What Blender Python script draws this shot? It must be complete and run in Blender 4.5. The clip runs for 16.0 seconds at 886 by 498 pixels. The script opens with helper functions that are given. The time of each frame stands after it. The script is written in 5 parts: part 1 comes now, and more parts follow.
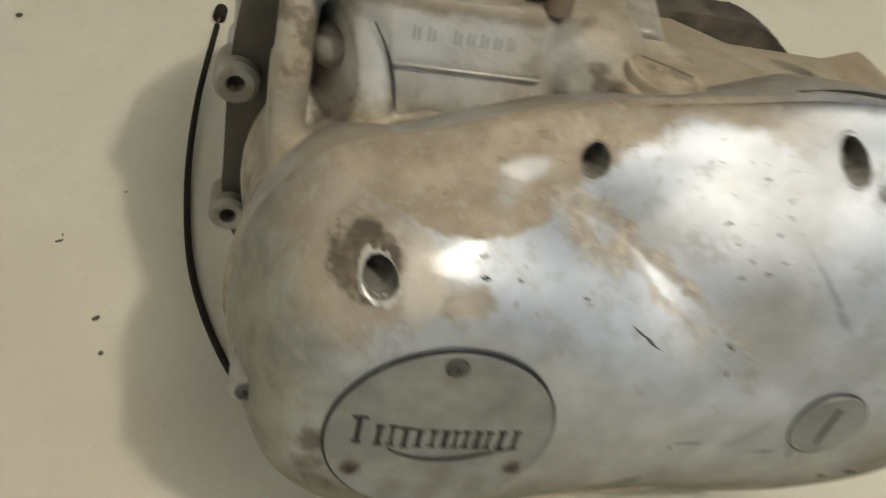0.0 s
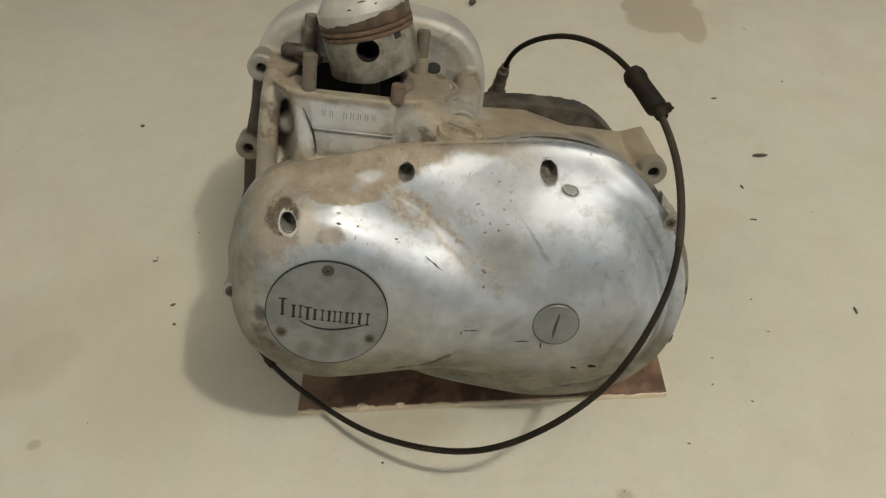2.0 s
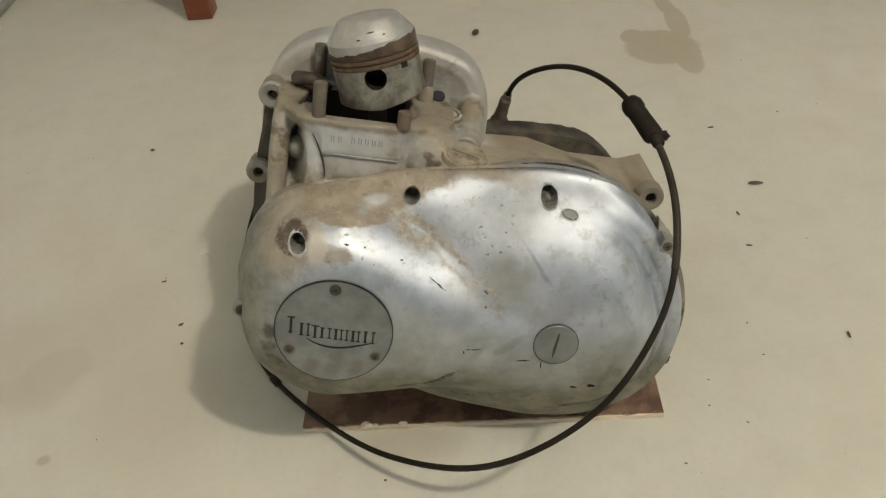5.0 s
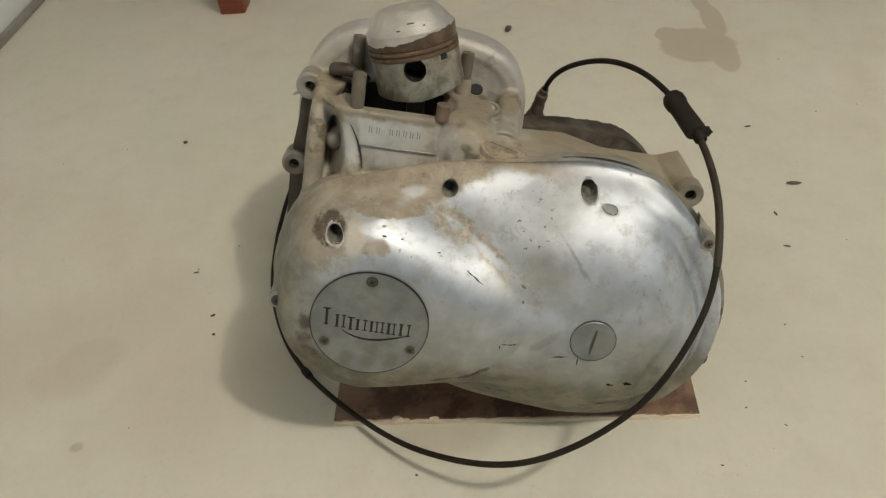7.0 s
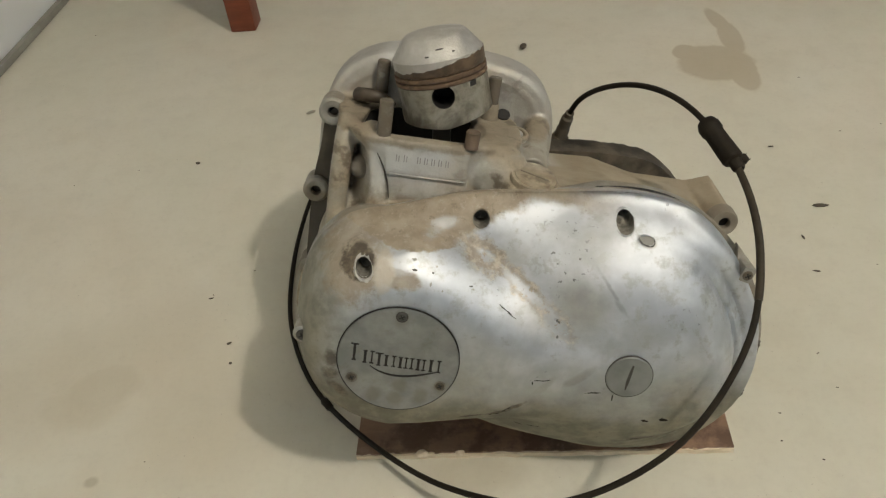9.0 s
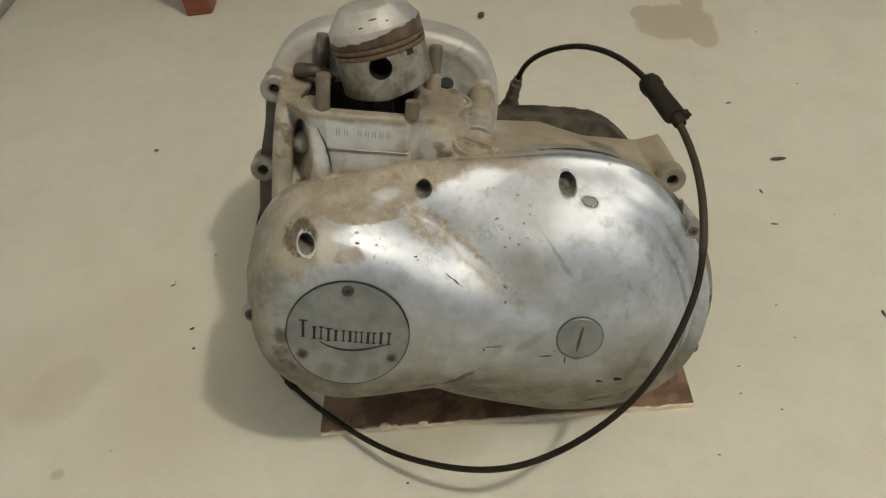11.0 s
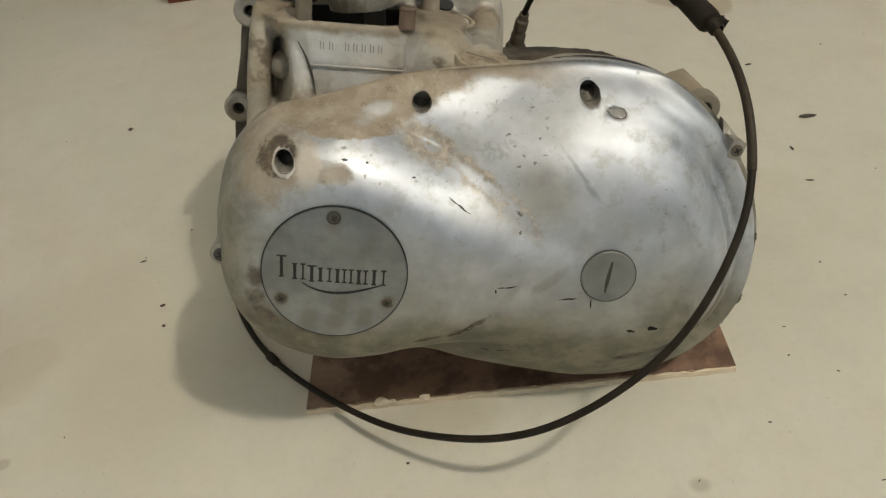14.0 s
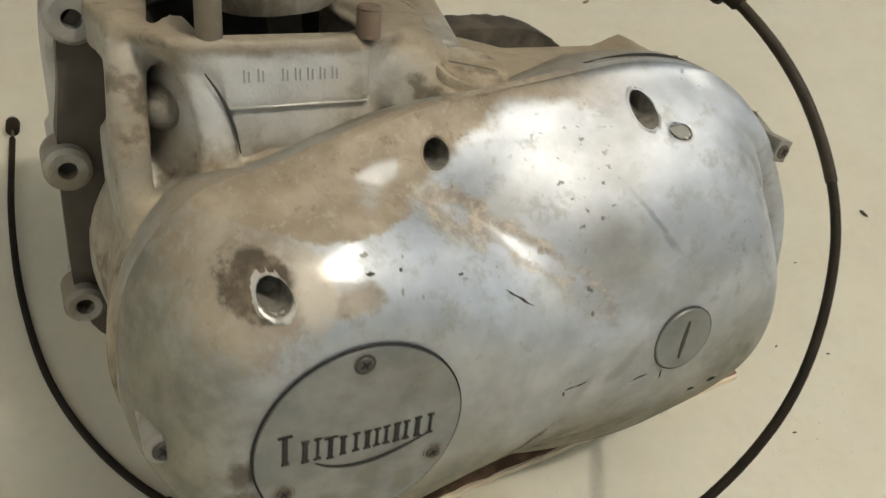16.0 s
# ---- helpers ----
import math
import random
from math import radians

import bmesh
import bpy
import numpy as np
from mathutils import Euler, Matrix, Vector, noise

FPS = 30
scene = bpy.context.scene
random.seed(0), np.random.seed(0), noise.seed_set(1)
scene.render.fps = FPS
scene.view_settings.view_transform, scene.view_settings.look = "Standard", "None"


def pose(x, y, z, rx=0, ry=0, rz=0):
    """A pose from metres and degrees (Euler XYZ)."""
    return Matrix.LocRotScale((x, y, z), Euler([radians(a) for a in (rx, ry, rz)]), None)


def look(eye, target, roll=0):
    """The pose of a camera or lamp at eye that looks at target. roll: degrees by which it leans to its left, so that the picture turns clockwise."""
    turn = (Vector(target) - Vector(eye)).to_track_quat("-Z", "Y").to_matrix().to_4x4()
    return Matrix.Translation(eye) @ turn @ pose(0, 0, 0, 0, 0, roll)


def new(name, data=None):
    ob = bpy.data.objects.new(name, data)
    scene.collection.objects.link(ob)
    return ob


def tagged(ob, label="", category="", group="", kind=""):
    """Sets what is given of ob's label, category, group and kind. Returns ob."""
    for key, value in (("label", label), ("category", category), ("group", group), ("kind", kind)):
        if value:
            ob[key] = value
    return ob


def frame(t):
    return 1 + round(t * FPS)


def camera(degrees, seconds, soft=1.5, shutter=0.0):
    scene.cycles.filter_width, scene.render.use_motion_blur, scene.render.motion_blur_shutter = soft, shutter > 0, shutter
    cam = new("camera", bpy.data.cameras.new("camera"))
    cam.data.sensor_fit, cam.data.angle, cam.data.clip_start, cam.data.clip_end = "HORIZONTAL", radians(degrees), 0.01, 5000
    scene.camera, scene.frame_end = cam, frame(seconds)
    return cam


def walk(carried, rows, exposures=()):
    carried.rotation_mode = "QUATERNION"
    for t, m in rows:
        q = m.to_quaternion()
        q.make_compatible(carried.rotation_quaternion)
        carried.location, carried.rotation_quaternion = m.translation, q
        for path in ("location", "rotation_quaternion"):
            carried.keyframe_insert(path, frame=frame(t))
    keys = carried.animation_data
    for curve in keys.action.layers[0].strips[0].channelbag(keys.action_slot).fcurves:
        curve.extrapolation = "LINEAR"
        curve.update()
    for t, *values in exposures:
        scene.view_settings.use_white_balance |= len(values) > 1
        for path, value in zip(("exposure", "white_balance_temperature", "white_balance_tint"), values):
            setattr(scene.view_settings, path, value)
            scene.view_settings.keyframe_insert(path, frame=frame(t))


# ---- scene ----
cam = camera(58.27, 16.0, soft=1.25, shutter=0.5)
PATH = [
    (0, (-0.0104, -0.1438, 0.4168), (0.1190, 1.0559, -1.1781), 1.30),
    (0.2, (0.0028, -0.1764, 0.4405), (0.1286, 1.0338, -1.1468), 0.95),
    (0.4, (0.0214, -0.2216, 0.4869), (0.0911, 1.0727, -1.0362), -3.56),
    (0.5, (0.0390, -0.2433, 0.4993), (0.0459, 1.0753, -1.0044), -6.04),
    (0.6, (0.0433, -0.2601, 0.5029), (0.0589, 1.0797, -0.9819), -4.76),
    (0.8, (0.0519, -0.2919, 0.5079), (0.0189, 1.0775, -0.9494), -4.76),
    (1, (0.0616, -0.3258, 0.5238), (-0.0162, 1.0562, -0.9198), -5.18),
    (1.2, (0.0808, -0.3485, 0.5356), (-0.0061, 1.0323, -0.9086), -5.80),
    (1.5, (0.0986, -0.3685, 0.5516), (-0.0204, 1.0481, -0.8551), -5.85),
    (2, (0.1106, -0.3803, 0.5510), (0.0040, 1.0547, -0.8381), -6.36),
    (2.5, (0.0984, -0.3966, 0.5532), (-0.0065, 1.0569, -0.8165), -4.46),
    (3, (0.0927, -0.4076, 0.5597), (-0.0531, 1.0585, -0.7927), -4.99),
    (3.5, (0.0915, -0.4007, 0.5560), (-0.0426, 1.0767, -0.7854), -5.06),
    (4, (0.1029, -0.4045, 0.5634), (-0.0126, 1.0857, -0.7654), -5.54),
    (4.2, (0.1101, -0.4012, 0.5637), (0.0120, 1.0883, -0.7673), -5.93),
    (6.5, (0.1017, -0.3936, 0.5545), (-0.0396, 1.0763, -0.7943), -5.83),
    (7, (0.0976, -0.3954, 0.5553), (-0.0604, 1.0838, -0.7816), -6.22),
    (7.5, (0.0901, -0.3949, 0.5540), (-0.0672, 1.0852, -0.7818), -5.93),
    (8, (0.0778, -0.3862, 0.5514), (-0.0965, 1.0890, -0.7879), -5.94),
    (8.5, (0.0797, -0.3851, 0.5495), (-0.0897, 1.0934, -0.7866), -5.95),
    (9, (0.0766, -0.3729, 0.5565), (-0.0820, 1.1231, -0.7613), -6.30),
    (9.2, (0.0812, -0.3768, 0.5580), (-0.0669, 1.1198, -0.7604), -5.73),
    (11.5, (0.1066, -0.3741, 0.5419), (-0.0299, 1.0779, -0.8268), -9.47),
    (12, (0.1018, -0.3756, 0.5270), (-0.0036, 1.0889, -0.8310), -6.22),
    (12.3, (0.1030, -0.3734, 0.5053), (-0.0038, 1.0439, -0.9018), -7.29),
    (12.5, (0.0950, -0.3619, 0.4856), (0.0359, 1.1024, -0.8754), -7.04),
    (12.8, (0.1059, -0.3661, 0.4683), (-0.0092, 1.1840, -0.7902), -10.72),
    (13, (0.1014, -0.3679, 0.4634), (-0.0061, 1.1712, -0.8092), -10.08),
    (13.5, (0.0907, -0.3652, 0.4435), (-0.0218, 1.1481, -0.8593), -8.87),
    (14, (0.0896, -0.3599, 0.4471), (-0.0263, 1.1623, -0.8450), -9.22),
    (14.5, (0.0869, -0.3579, 0.4450), (-0.0053, 1.1707, -0.8414), -7.69),
    (15, (0.0486, -0.3254, 0.4364), (0.0150, 1.2047, -0.8511), -4.91),
    (15.3, (0.0012, -0.2780, 0.4259), (0.1683, 1.1972, -0.9143), -0.75),
    (15.5, (-0.0176, -0.2466, 0.4197), (0.3069, 1.1426, -0.9820), 1.46),
    (15.8, (-0.0329, -0.1967, 0.4119), (0.5179, 1.0982, -1.0093), 0.51),
    (16, (-0.0323, -0.1708, 0.4199), (0.5312, 1.0425, -1.0668), 1.30),
]
walk(cam, [(t, look(eye, target, roll)) for t, eye, target, roll in PATH], exposures=[(0.0, 0.15), (0.4, 0.22), (0.7, 0.22), (1.5, 0.0), (9.2, 0.0), (11.3, -0.01), (12.5, -0.03), (13.2, 0.0), (14.5, 0.0), (15.0, 0.04), (15.4, 0.17), (16.0, 0.2)])

# ---- world and light ----
world = bpy.data.worlds.new("world")
scene.world = world
world.use_nodes = True
world.node_tree.nodes["Background"].inputs[0].default_value = (0.9, 0.95, 1.0, 1)
world.node_tree.nodes["Background"].inputs[1].default_value = 0.02


def area_lamp(name, at, target, sx, sy, watts, colour):
    d = bpy.data.lights.new(name, "AREA")
    d.shape, d.size, d.size_y, d.energy, d.color = "RECTANGLE", sx, sy, watts, colour
    ob = new(name, d)
    ob.matrix_world = look(at, target)
    return ob


area_lamp("ceiling_lamp_light", (1.25, -0.85, 2.42), (0.1, 0.1, 0.1), 0.125, 0.125, 26.9, (1.0, 0.92, 0.775))
# unseen fill aimed upward, added to strengthen the ceiling's bounce
area_lamp("ceiling_bounce_fill", (1.25, -0.85, 2.47), (1.25, -0.85, 3.0), 0.24, 0.24, 46.5, (1.0, 0.915, 0.765))


# ---- materials ----
class Nodes:
    """A small helper to write node materials."""

    def __init__(self, name):
        self.mat = bpy.data.materials.new(name)
        self.mat.use_nodes = True
        self.tree = self.mat.node_tree
        self.bsdf = self.tree.nodes["Principled BSDF"]
        self.pos = self.add("ShaderNodeTexCoord").outputs["Object"]

    def add(self, kind, **props):
        n = self.tree.nodes.new(kind)
        for k, v in props.items():
            setattr(n, k, v)
        return n

    def put(self, value, socket):
        if isinstance(value, bpy.types.NodeSocket):
            self.tree.links.new(value, socket)
        elif isinstance(value, (tuple, list)) and len(value) == 3 and socket.type == "RGBA":
            socket.default_value = (*value, 1)
        else:
            socket.default_value = value

    def math(self, op, a, b=0.0, c=0.0, clamp=False):
        n = self.add("ShaderNodeMath", operation=op, use_clamp=clamp)
        for v, s in zip((a, b, c), n.inputs):
            self.put(v, s)
        return n.outputs[0]

    def noise(self, scale, detail=4.0, rough=0.55, stretch=None, dist=0.0):
        n = self.add("ShaderNodeTexNoise")
        n.inputs["Scale"].default_value, n.inputs["Detail"].default_value = scale, detail
        n.inputs["Roughness"].default_value, n.inputs["Distortion"].default_value = rough, dist
        v = self.pos
        if stretch:
            m = self.add("ShaderNodeMapping")
            m.inputs["Scale"].default_value = stretch
            self.put(v, m.inputs["Vector"])
            v = m.outputs[0]
        self.put(v, n.inputs["Vector"])
        return n.outputs["Fac"]

    def step(self, value, lo, hi):
        n = self.add("ShaderNodeMapRange", interpolation_type="SMOOTHSTEP")
        for v, k in ((value, "Value"), (lo, "From Min"), (hi, "From Max")):
            self.put(v, n.inputs[k])
        return n.outputs[0]

    def mix(self, fac, a, b):
        n = self.add("ShaderNodeMix", data_type="RGBA")
        self.put(fac, n.inputs[0])
        self.put(a, n.inputs[6])
        self.put(b, n.inputs[7])
        return n.outputs[2]

    def blend(self, fac, a, b):
        n = self.add("ShaderNodeMix", data_type="FLOAT")
        self.put(fac, n.inputs[0])
        self.put(a, n.inputs[2])
        self.put(b, n.inputs[3])
        return n.outputs[0]

    def spot(self, x, y, rx, ry, turn=0.0, wobble=None, soft=0.35, wave=1.0):
        """1 inside a rounded patch of the object's x, y plane, 0 outside; wobble: an uneven edge."""
        m = self.add("ShaderNodeMapping", vector_type="TEXTURE")
        m.inputs["Location"].default_value = (x, y, 0)
        m.inputs["Rotation"].default_value = (0, 0, radians(turn))
        m.inputs["Scale"].default_value = (rx, ry, 1)
        self.put(self.pos, m.inputs["Vector"])
        flat = self.add("ShaderNodeVectorMath", operation="MULTIPLY")
        self.put(m.outputs[0], flat.inputs[0])
        flat.inputs[1].default_value = (1, 1, 0)
        length = self.add("ShaderNodeVectorMath", operation="LENGTH")
        self.put(flat.outputs[0], length.inputs[0])
        d = length.outputs["Value"]
        if wobble is not None:
            d = self.math("ADD", d, self.math("MULTIPLY", self.math("SUBTRACT", wobble, 0.5), wave))
        return self.math("SUBTRACT", 1.0, self.step(d, 1.0 - soft, 1.0 + soft))

    def axis(self, i):
        n = self.add("ShaderNodeSeparateXYZ")
        self.put(self.pos, n.inputs[0])
        return n.outputs[i]

    def bump(self, height, strength, distance):
        n = self.add("ShaderNodeBump")
        n.inputs["Strength"].default_value, n.inputs["Distance"].default_value = strength, distance
        self.put(height, n.inputs["Height"])
        self.put(n.outputs[0], self.bsdf.inputs["Normal"])

    def done(self, colour, rough, metal=0.0, **more):
        self.put(colour, self.bsdf.inputs["Base Color"])
        self.put(rough, self.bsdf.inputs["Roughness"])
        self.put(metal, self.bsdf.inputs["Metallic"])
        for k, v in more.items():
            self.put(v, self.bsdf.inputs[k])
        return self.mat


def top_of(n, *values):
    out = values[0]
    for v in values[1:]:
        out = n.math("MAXIMUM", out, v)
    return out


def floor_material():
    n = Nodes("sealed concrete")
    big, mid, fine = n.noise(1.6, 5), n.noise(9, 6, 0.6), n.noise(160, 3)
    wob = n.noise(14, 5, 0.6)
    cloud, scuff = n.noise(26, 6, 0.65), n.noise(70, 5, 0.7, (1.0, 2.2, 1.0))
    c = n.mix(n.step(big, 0.35, 0.7), (0.585, 0.568, 0.468), (0.65, 0.618, 0.528))
    c = n.mix(n.math("MULTIPLY", n.step(n.noise(3.6, 4, 0.55, None, 0.8), 0.46, 0.66), 0.4), c, (0.565, 0.515, 0.415))
    c = n.mix(n.math("MULTIPLY", n.step(mid, 0.50, 0.72), 0.28), c, (0.53, 0.495, 0.415))
    c = n.mix(n.math("MULTIPLY", n.step(fine, 0.45, 0.75), 0.2), c, (0.50, 0.465, 0.39))
    c = n.mix(n.math("MULTIPLY", n.step(cloud, 0.50, 0.64), 0.20), c, (0.505, 0.48, 0.395))
    c = n.mix(n.math("MULTIPLY", n.step(cloud, 0.52, 0.36), 0.14), c, (0.68, 0.655, 0.57))
    c = n.mix(n.math("MULTIPLY", n.step(scuff, 0.64, 0.73), 0.20), c, (0.42, 0.395, 0.32))
    speck = n.math("MULTIPLY", n.step(n.noise(330, 2), 0.70, 0.74), n.step(n.noise(11, 4), 0.44, 0.6))
    c = n.mix(n.math("MULTIPLY", speck, 0.5), c, (0.26, 0.235, 0.185))
    oil = top_of(n, n.spot(0.372, 0.622, 0.050, 0.048, 0, wob, 0.10, 0.7), n.spot(0.402, 0.600, 0.020, 0.055, 0, wob, 0.10, 0.7), n.spot(0.338, 0.655, 0.018, 0.022, 0, wob, 0.10, 0.7),
                 n.spot(0.408, 0.69, 0.016, 0.05, 0, wob, 0.12, 0.7), n.spot(0.402, 0.745, 0.012, 0.045, 10, wob, 0.15, 0.7))
    c = n.mix(n.math("MULTIPLY", oil, 0.55), c, (0.33, 0.265, 0.165))
    marks = top_of(n, n.spot(-0.275, -0.017, 0.006, 0.005, 0, cloud, 0.4, 1.6), n.spot(-0.222, -0.081, 0.010, 0.007, 10, cloud, 0.4, 1.6), n.spot(0.203, -0.085, 0.006, 0.005, 0, cloud, 0.5, 1.6), n.math("MULTIPLY", n.spot(-0.013, 0.390, 0.03, 0.012, 10, cloud, 0.6, 1.6), 0.5))
    c = n.mix(n.math("MULTIPLY", marks, 0.45), c, (0.27, 0.23, 0.15))
    old = top_of(n, n.spot(0.044, -0.017, 0.030, 0.016, 0, cloud, 0.5, 1.6), n.math("MULTIPLY", n.spot(-0.314, 0.064, 0.045, 0.030, 10, cloud, 0.5, 1.6), 0.9), n.spot(-0.303, 0.080, 0.040, 0.030, 25, cloud, 0.3, 1.0), n.spot(0.04, -0.015, 0.045, 0.02, 0, wob, 0.5),
                 n.math("MULTIPLY", n.spot(-0.32, 0.10, 0.12, 0.06, 30, cloud, 0.6, 1.8), 0.6), n.math("MULTIPLY", n.spot(-0.20, 0.04, 0.05, 0.10, 20, cloud, 0.6, 2.0), 0.5))
    c = n.mix(n.math("MULTIPLY", old, 0.42), c, (0.40, 0.35, 0.25))
    n.bump(n.math("ADD", n.math("MULTIPLY", mid, 0.6), n.math("MULTIPLY", fine, 0.25)), 0.12, 0.003)
    return n.done(c, n.blend(oil, 0.62, 0.45))


def cast_material(name, base, dirt, amount=0.5, metal=0.6, rough=0.48):
    n = Nodes(name)
    big, mid, fine = n.noise(22, 6, 0.6), n.noise(85, 4), n.noise(600, 3)
    c = n.mix(n.step(mid, 0.3, 0.75), tuple(0.82 * v for v in base), base)
    m = n.math("MULTIPLY", n.step(big, 0.42, 0.62), amount)
    c = n.mix(m, c, dirt)
    n.bump(n.math("ADD", n.math("MULTIPLY", mid, 0.5), fine), 0.35, 0.0012)
    return n.done(c, n.blend(m, rough, 0.75), n.blend(m, metal, 0.0))


SCRATCHES = ((0.0672, 0.0414, 0.0077, -33), (0.1488, -0.0136, 0.0034, -85), (0.1343, -0.0098, 0.0061, 6), (0.0918, -0.0068, 0.0014, -83),
             (0.0978, -0.0038, 0.0057, 12), (0.0790, -0.0319, 0.0056, 51), (0.0718, -0.0397, 0.0050, 23), (0.0944, -0.0629, 0.0034, -14), (0.1050, -0.0611, 0.0048, 9), (0.1789, -0.0603, 0.0045, 9))
NICKS = ((0.0020, 0.0696, 0.0022, 0.0012), (0.0169, 0.0661, 0.0009, 0.0009), (0.0142, 0.0570, 0.0009, 0.0022), (0.0223, 0.0534, 0.0008, 0.0016), (0.0422, 0.0537, 0.0018, 0.0006), (0.1778, -0.0329, 0.0030, 0.0016), (0.1906, -0.0304, 0.0036, 0.0020), (0.0407, 0.0554, 0.0013, 0.0005), (0.0150, 0.0631, 0.0008, 0.0006), (0.0030, 0.0645, 0.0018, 0.0007))


def cover_material():
    n = Nodes("worn polished aluminium")
    big, mid, fine = n.noise(14, 6, 0.6), n.noise(60, 5, 0.6), n.noise(420, 3)
    wob = n.noise(38, 6, 0.65)
    crisp = n.noise(120, 6, 0.7)
    u, v = n.axis(0), n.axis(1)
    streak = n.noise(30, 5, 0.6, (0.5, 2.0, 1.0))
    cloud = n.noise(19, 5, 0.6, None, 0.6)
    metal_c = n.mix(n.step(mid, 0.35, 0.7), (0.515, 0.54, 0.57), (0.64, 0.665, 0.695))
    metal_c = n.mix(n.math("MULTIPLY", n.step(cloud, 0.47, 0.64), 0.5), metal_c, (0.47, 0.495, 0.53))
    # oily brown dust along the upper edge, with a wiped patch under it
    edge = n.math("SUBTRACT", n.math("ADD", v, n.math("MULTIPLY", n.math("SUBTRACT", crisp, 0.5), 0.0045)), DIRT_V)
    slant = n.math("SUBTRACT", u, n.math("MULTIPLY", n.math("SUBTRACT", v, DV + 0.080), 1.6))
    inner = n.math("SUBTRACT", 1.0, n.step(n.math("ADD", slant, n.math("ADD", n.math("MULTIPLY", wob, 0.03), n.math("MULTIPLY", crisp, 0.016))), DU + 0.056, DU + 0.068))
    top_band = n.math("MULTIPLY", n.step(n.math("ADD", v, n.math("MULTIPLY", wob, 0.012)), DV + 0.1065, DV + 0.1125), n.math("SUBTRACT", 1.0, n.step(u, DU + 0.09, DU + 0.15)))
    dust = n.math("MULTIPLY", n.step(edge, -0.0004, 0.0006), inner)
    dust = top_of(n, dust, top_band, n.math("MULTIPLY", n.spot(DU - 0.036, DV + 0.060, 0.022, 0.020, 20, crisp, 0.35, 1.6), 0.85), n.math("MULTIPLY", n.spot(DU - 0.008, DV + 0.0585, 0.016, 0.0058, -10, crisp, 0.25, 1.6), 0.85))
    crust = n.math("MULTIPLY", top_of(n, n.spot(DU + 0.0490, DV + 0.0685, 0.0190, 0.0070, -24, crisp, 0.3, 1.8), n.spot(DU + 0.0770, DV + 0.0540, 0.0180, 0.0058, -31, crisp, 0.4, 2.0),
                                      n.math("MULTIPLY", n.spot(DU + 0.0985, DV + 0.0385, 0.0170, 0.0062, -36, crisp, 0.5, 2.2), 0.75)), 0.85)
    glint = n.math("MULTIPLY", top_of(n, n.spot(DU + 0.0500, DV + 0.0672, 0.0070, 0.0028, -25, crisp, 0.4, 2.0), n.spot(DU + 0.0790, DV + 0.0520, 0.0160, 0.0034, -28, crisp, 0.4, 2.2), n.spot(DU + 0.099, DV + 0.0375, 0.0100, 0.0045, -36, crisp, 0.5, 2.4)), n.step(n.noise(170, 5, 0.7), 0.39, 0.49))
    crust = n.math("SUBTRACT", crust, n.math("MULTIPLY", glint, 0.95), clamp=True)
    clear = top_of(n, n.math("MULTIPLY", n.spot(DU + 0.0190, DV + 0.0828, 0.0095, 0.0034, 16, crisp, 0.5, 2.2), 0.62), n.math("MULTIPLY", n.spot(DU - 0.006, DV + 0.0655, 0.006, 0.004, 0, crisp, 0.5, 2.8), 0.5))
    dust = n.math("SUBTRACT", top_of(n, dust, crust, n.math("MULTIPLY", n.spot(DU + 0.1535, DV + 0.0930, 0.0058, 0.0030, -2, None, 0.15), 0.35)), clear, clamp=True)
    haze = n.math("MAXIMUM", n.math("MULTIPLY", n.step(big, 0.48, 0.68), 0.34), n.math("MULTIPLY", n.step(n.noise(75, 6, 0.7), 0.51, 0.65), 0.32))
    # lower half, left flank and right corner: dull film plus painted shade
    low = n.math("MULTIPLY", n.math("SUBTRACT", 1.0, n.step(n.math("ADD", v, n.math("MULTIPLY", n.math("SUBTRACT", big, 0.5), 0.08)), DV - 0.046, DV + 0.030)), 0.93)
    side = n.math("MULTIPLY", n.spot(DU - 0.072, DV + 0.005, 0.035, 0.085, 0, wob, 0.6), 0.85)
    tan_mark = n.math("MULTIPLY", top_of(n, n.spot(DU + 0.115, DV + 0.049, 0.020, 0.017, -30, wob, 0.6), n.spot(DU + 0.096, DV - 0.0150, 0.0240, 0.0048, 57, wob, 0.5), n.spot(DU + 0.120, DV + 0.000, 0.014, 0.0045, 40, wob, 0.6)), 0.55)
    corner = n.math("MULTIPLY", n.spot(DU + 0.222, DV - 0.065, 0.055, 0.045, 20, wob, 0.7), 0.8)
    film_shade = top_of(n, haze, low, side, tan_mark, corner)
    grime = top_of(n, n.math("MULTIPLY", top_of(n, n.spot(DU + 0.0850, DV - 0.0285, 0.0065, 0.0016, 42, crisp, 0.4, 1.8), n.spot(DU + 0.0735, DV - 0.0375, 0.0080, 0.0013, 28, crisp, 0.4, 1.8), n.spot(DU + 0.0560, DV - 0.0440, 0.0090, 0.0012, 18, crisp, 0.5, 2.0), n.spot(DU + 0.186, DV - 0.060, 0.010, 0.0045, 10, crisp, 0.6, 2.2)), 0.9),
                   n.spot(DU - 0.0345, DV + 0.0605, 0.0100, 0.0075, 10, crisp, 0.2, 1.5), n.spot(DU - 0.031, DV + 0.0655, 0.0085, 0.0042, 0, crisp, 0.3, 1.2),
                   n.math("MULTIPLY", top_of(n, n.spot(DU - 0.0440, DV - 0.005, 0.0040, 0.0065, 10, crisp, 0.5, 1.6), n.spot(DU - 0.0440, DV - 0.017, 0.0055, 0.0050, 0, crisp, 0.5, 1.6), n.spot(DU - 0.038, DV - 0.0290, 0.0080, 0.0040, -40, crisp, 0.5, 1.6)), 0.85))
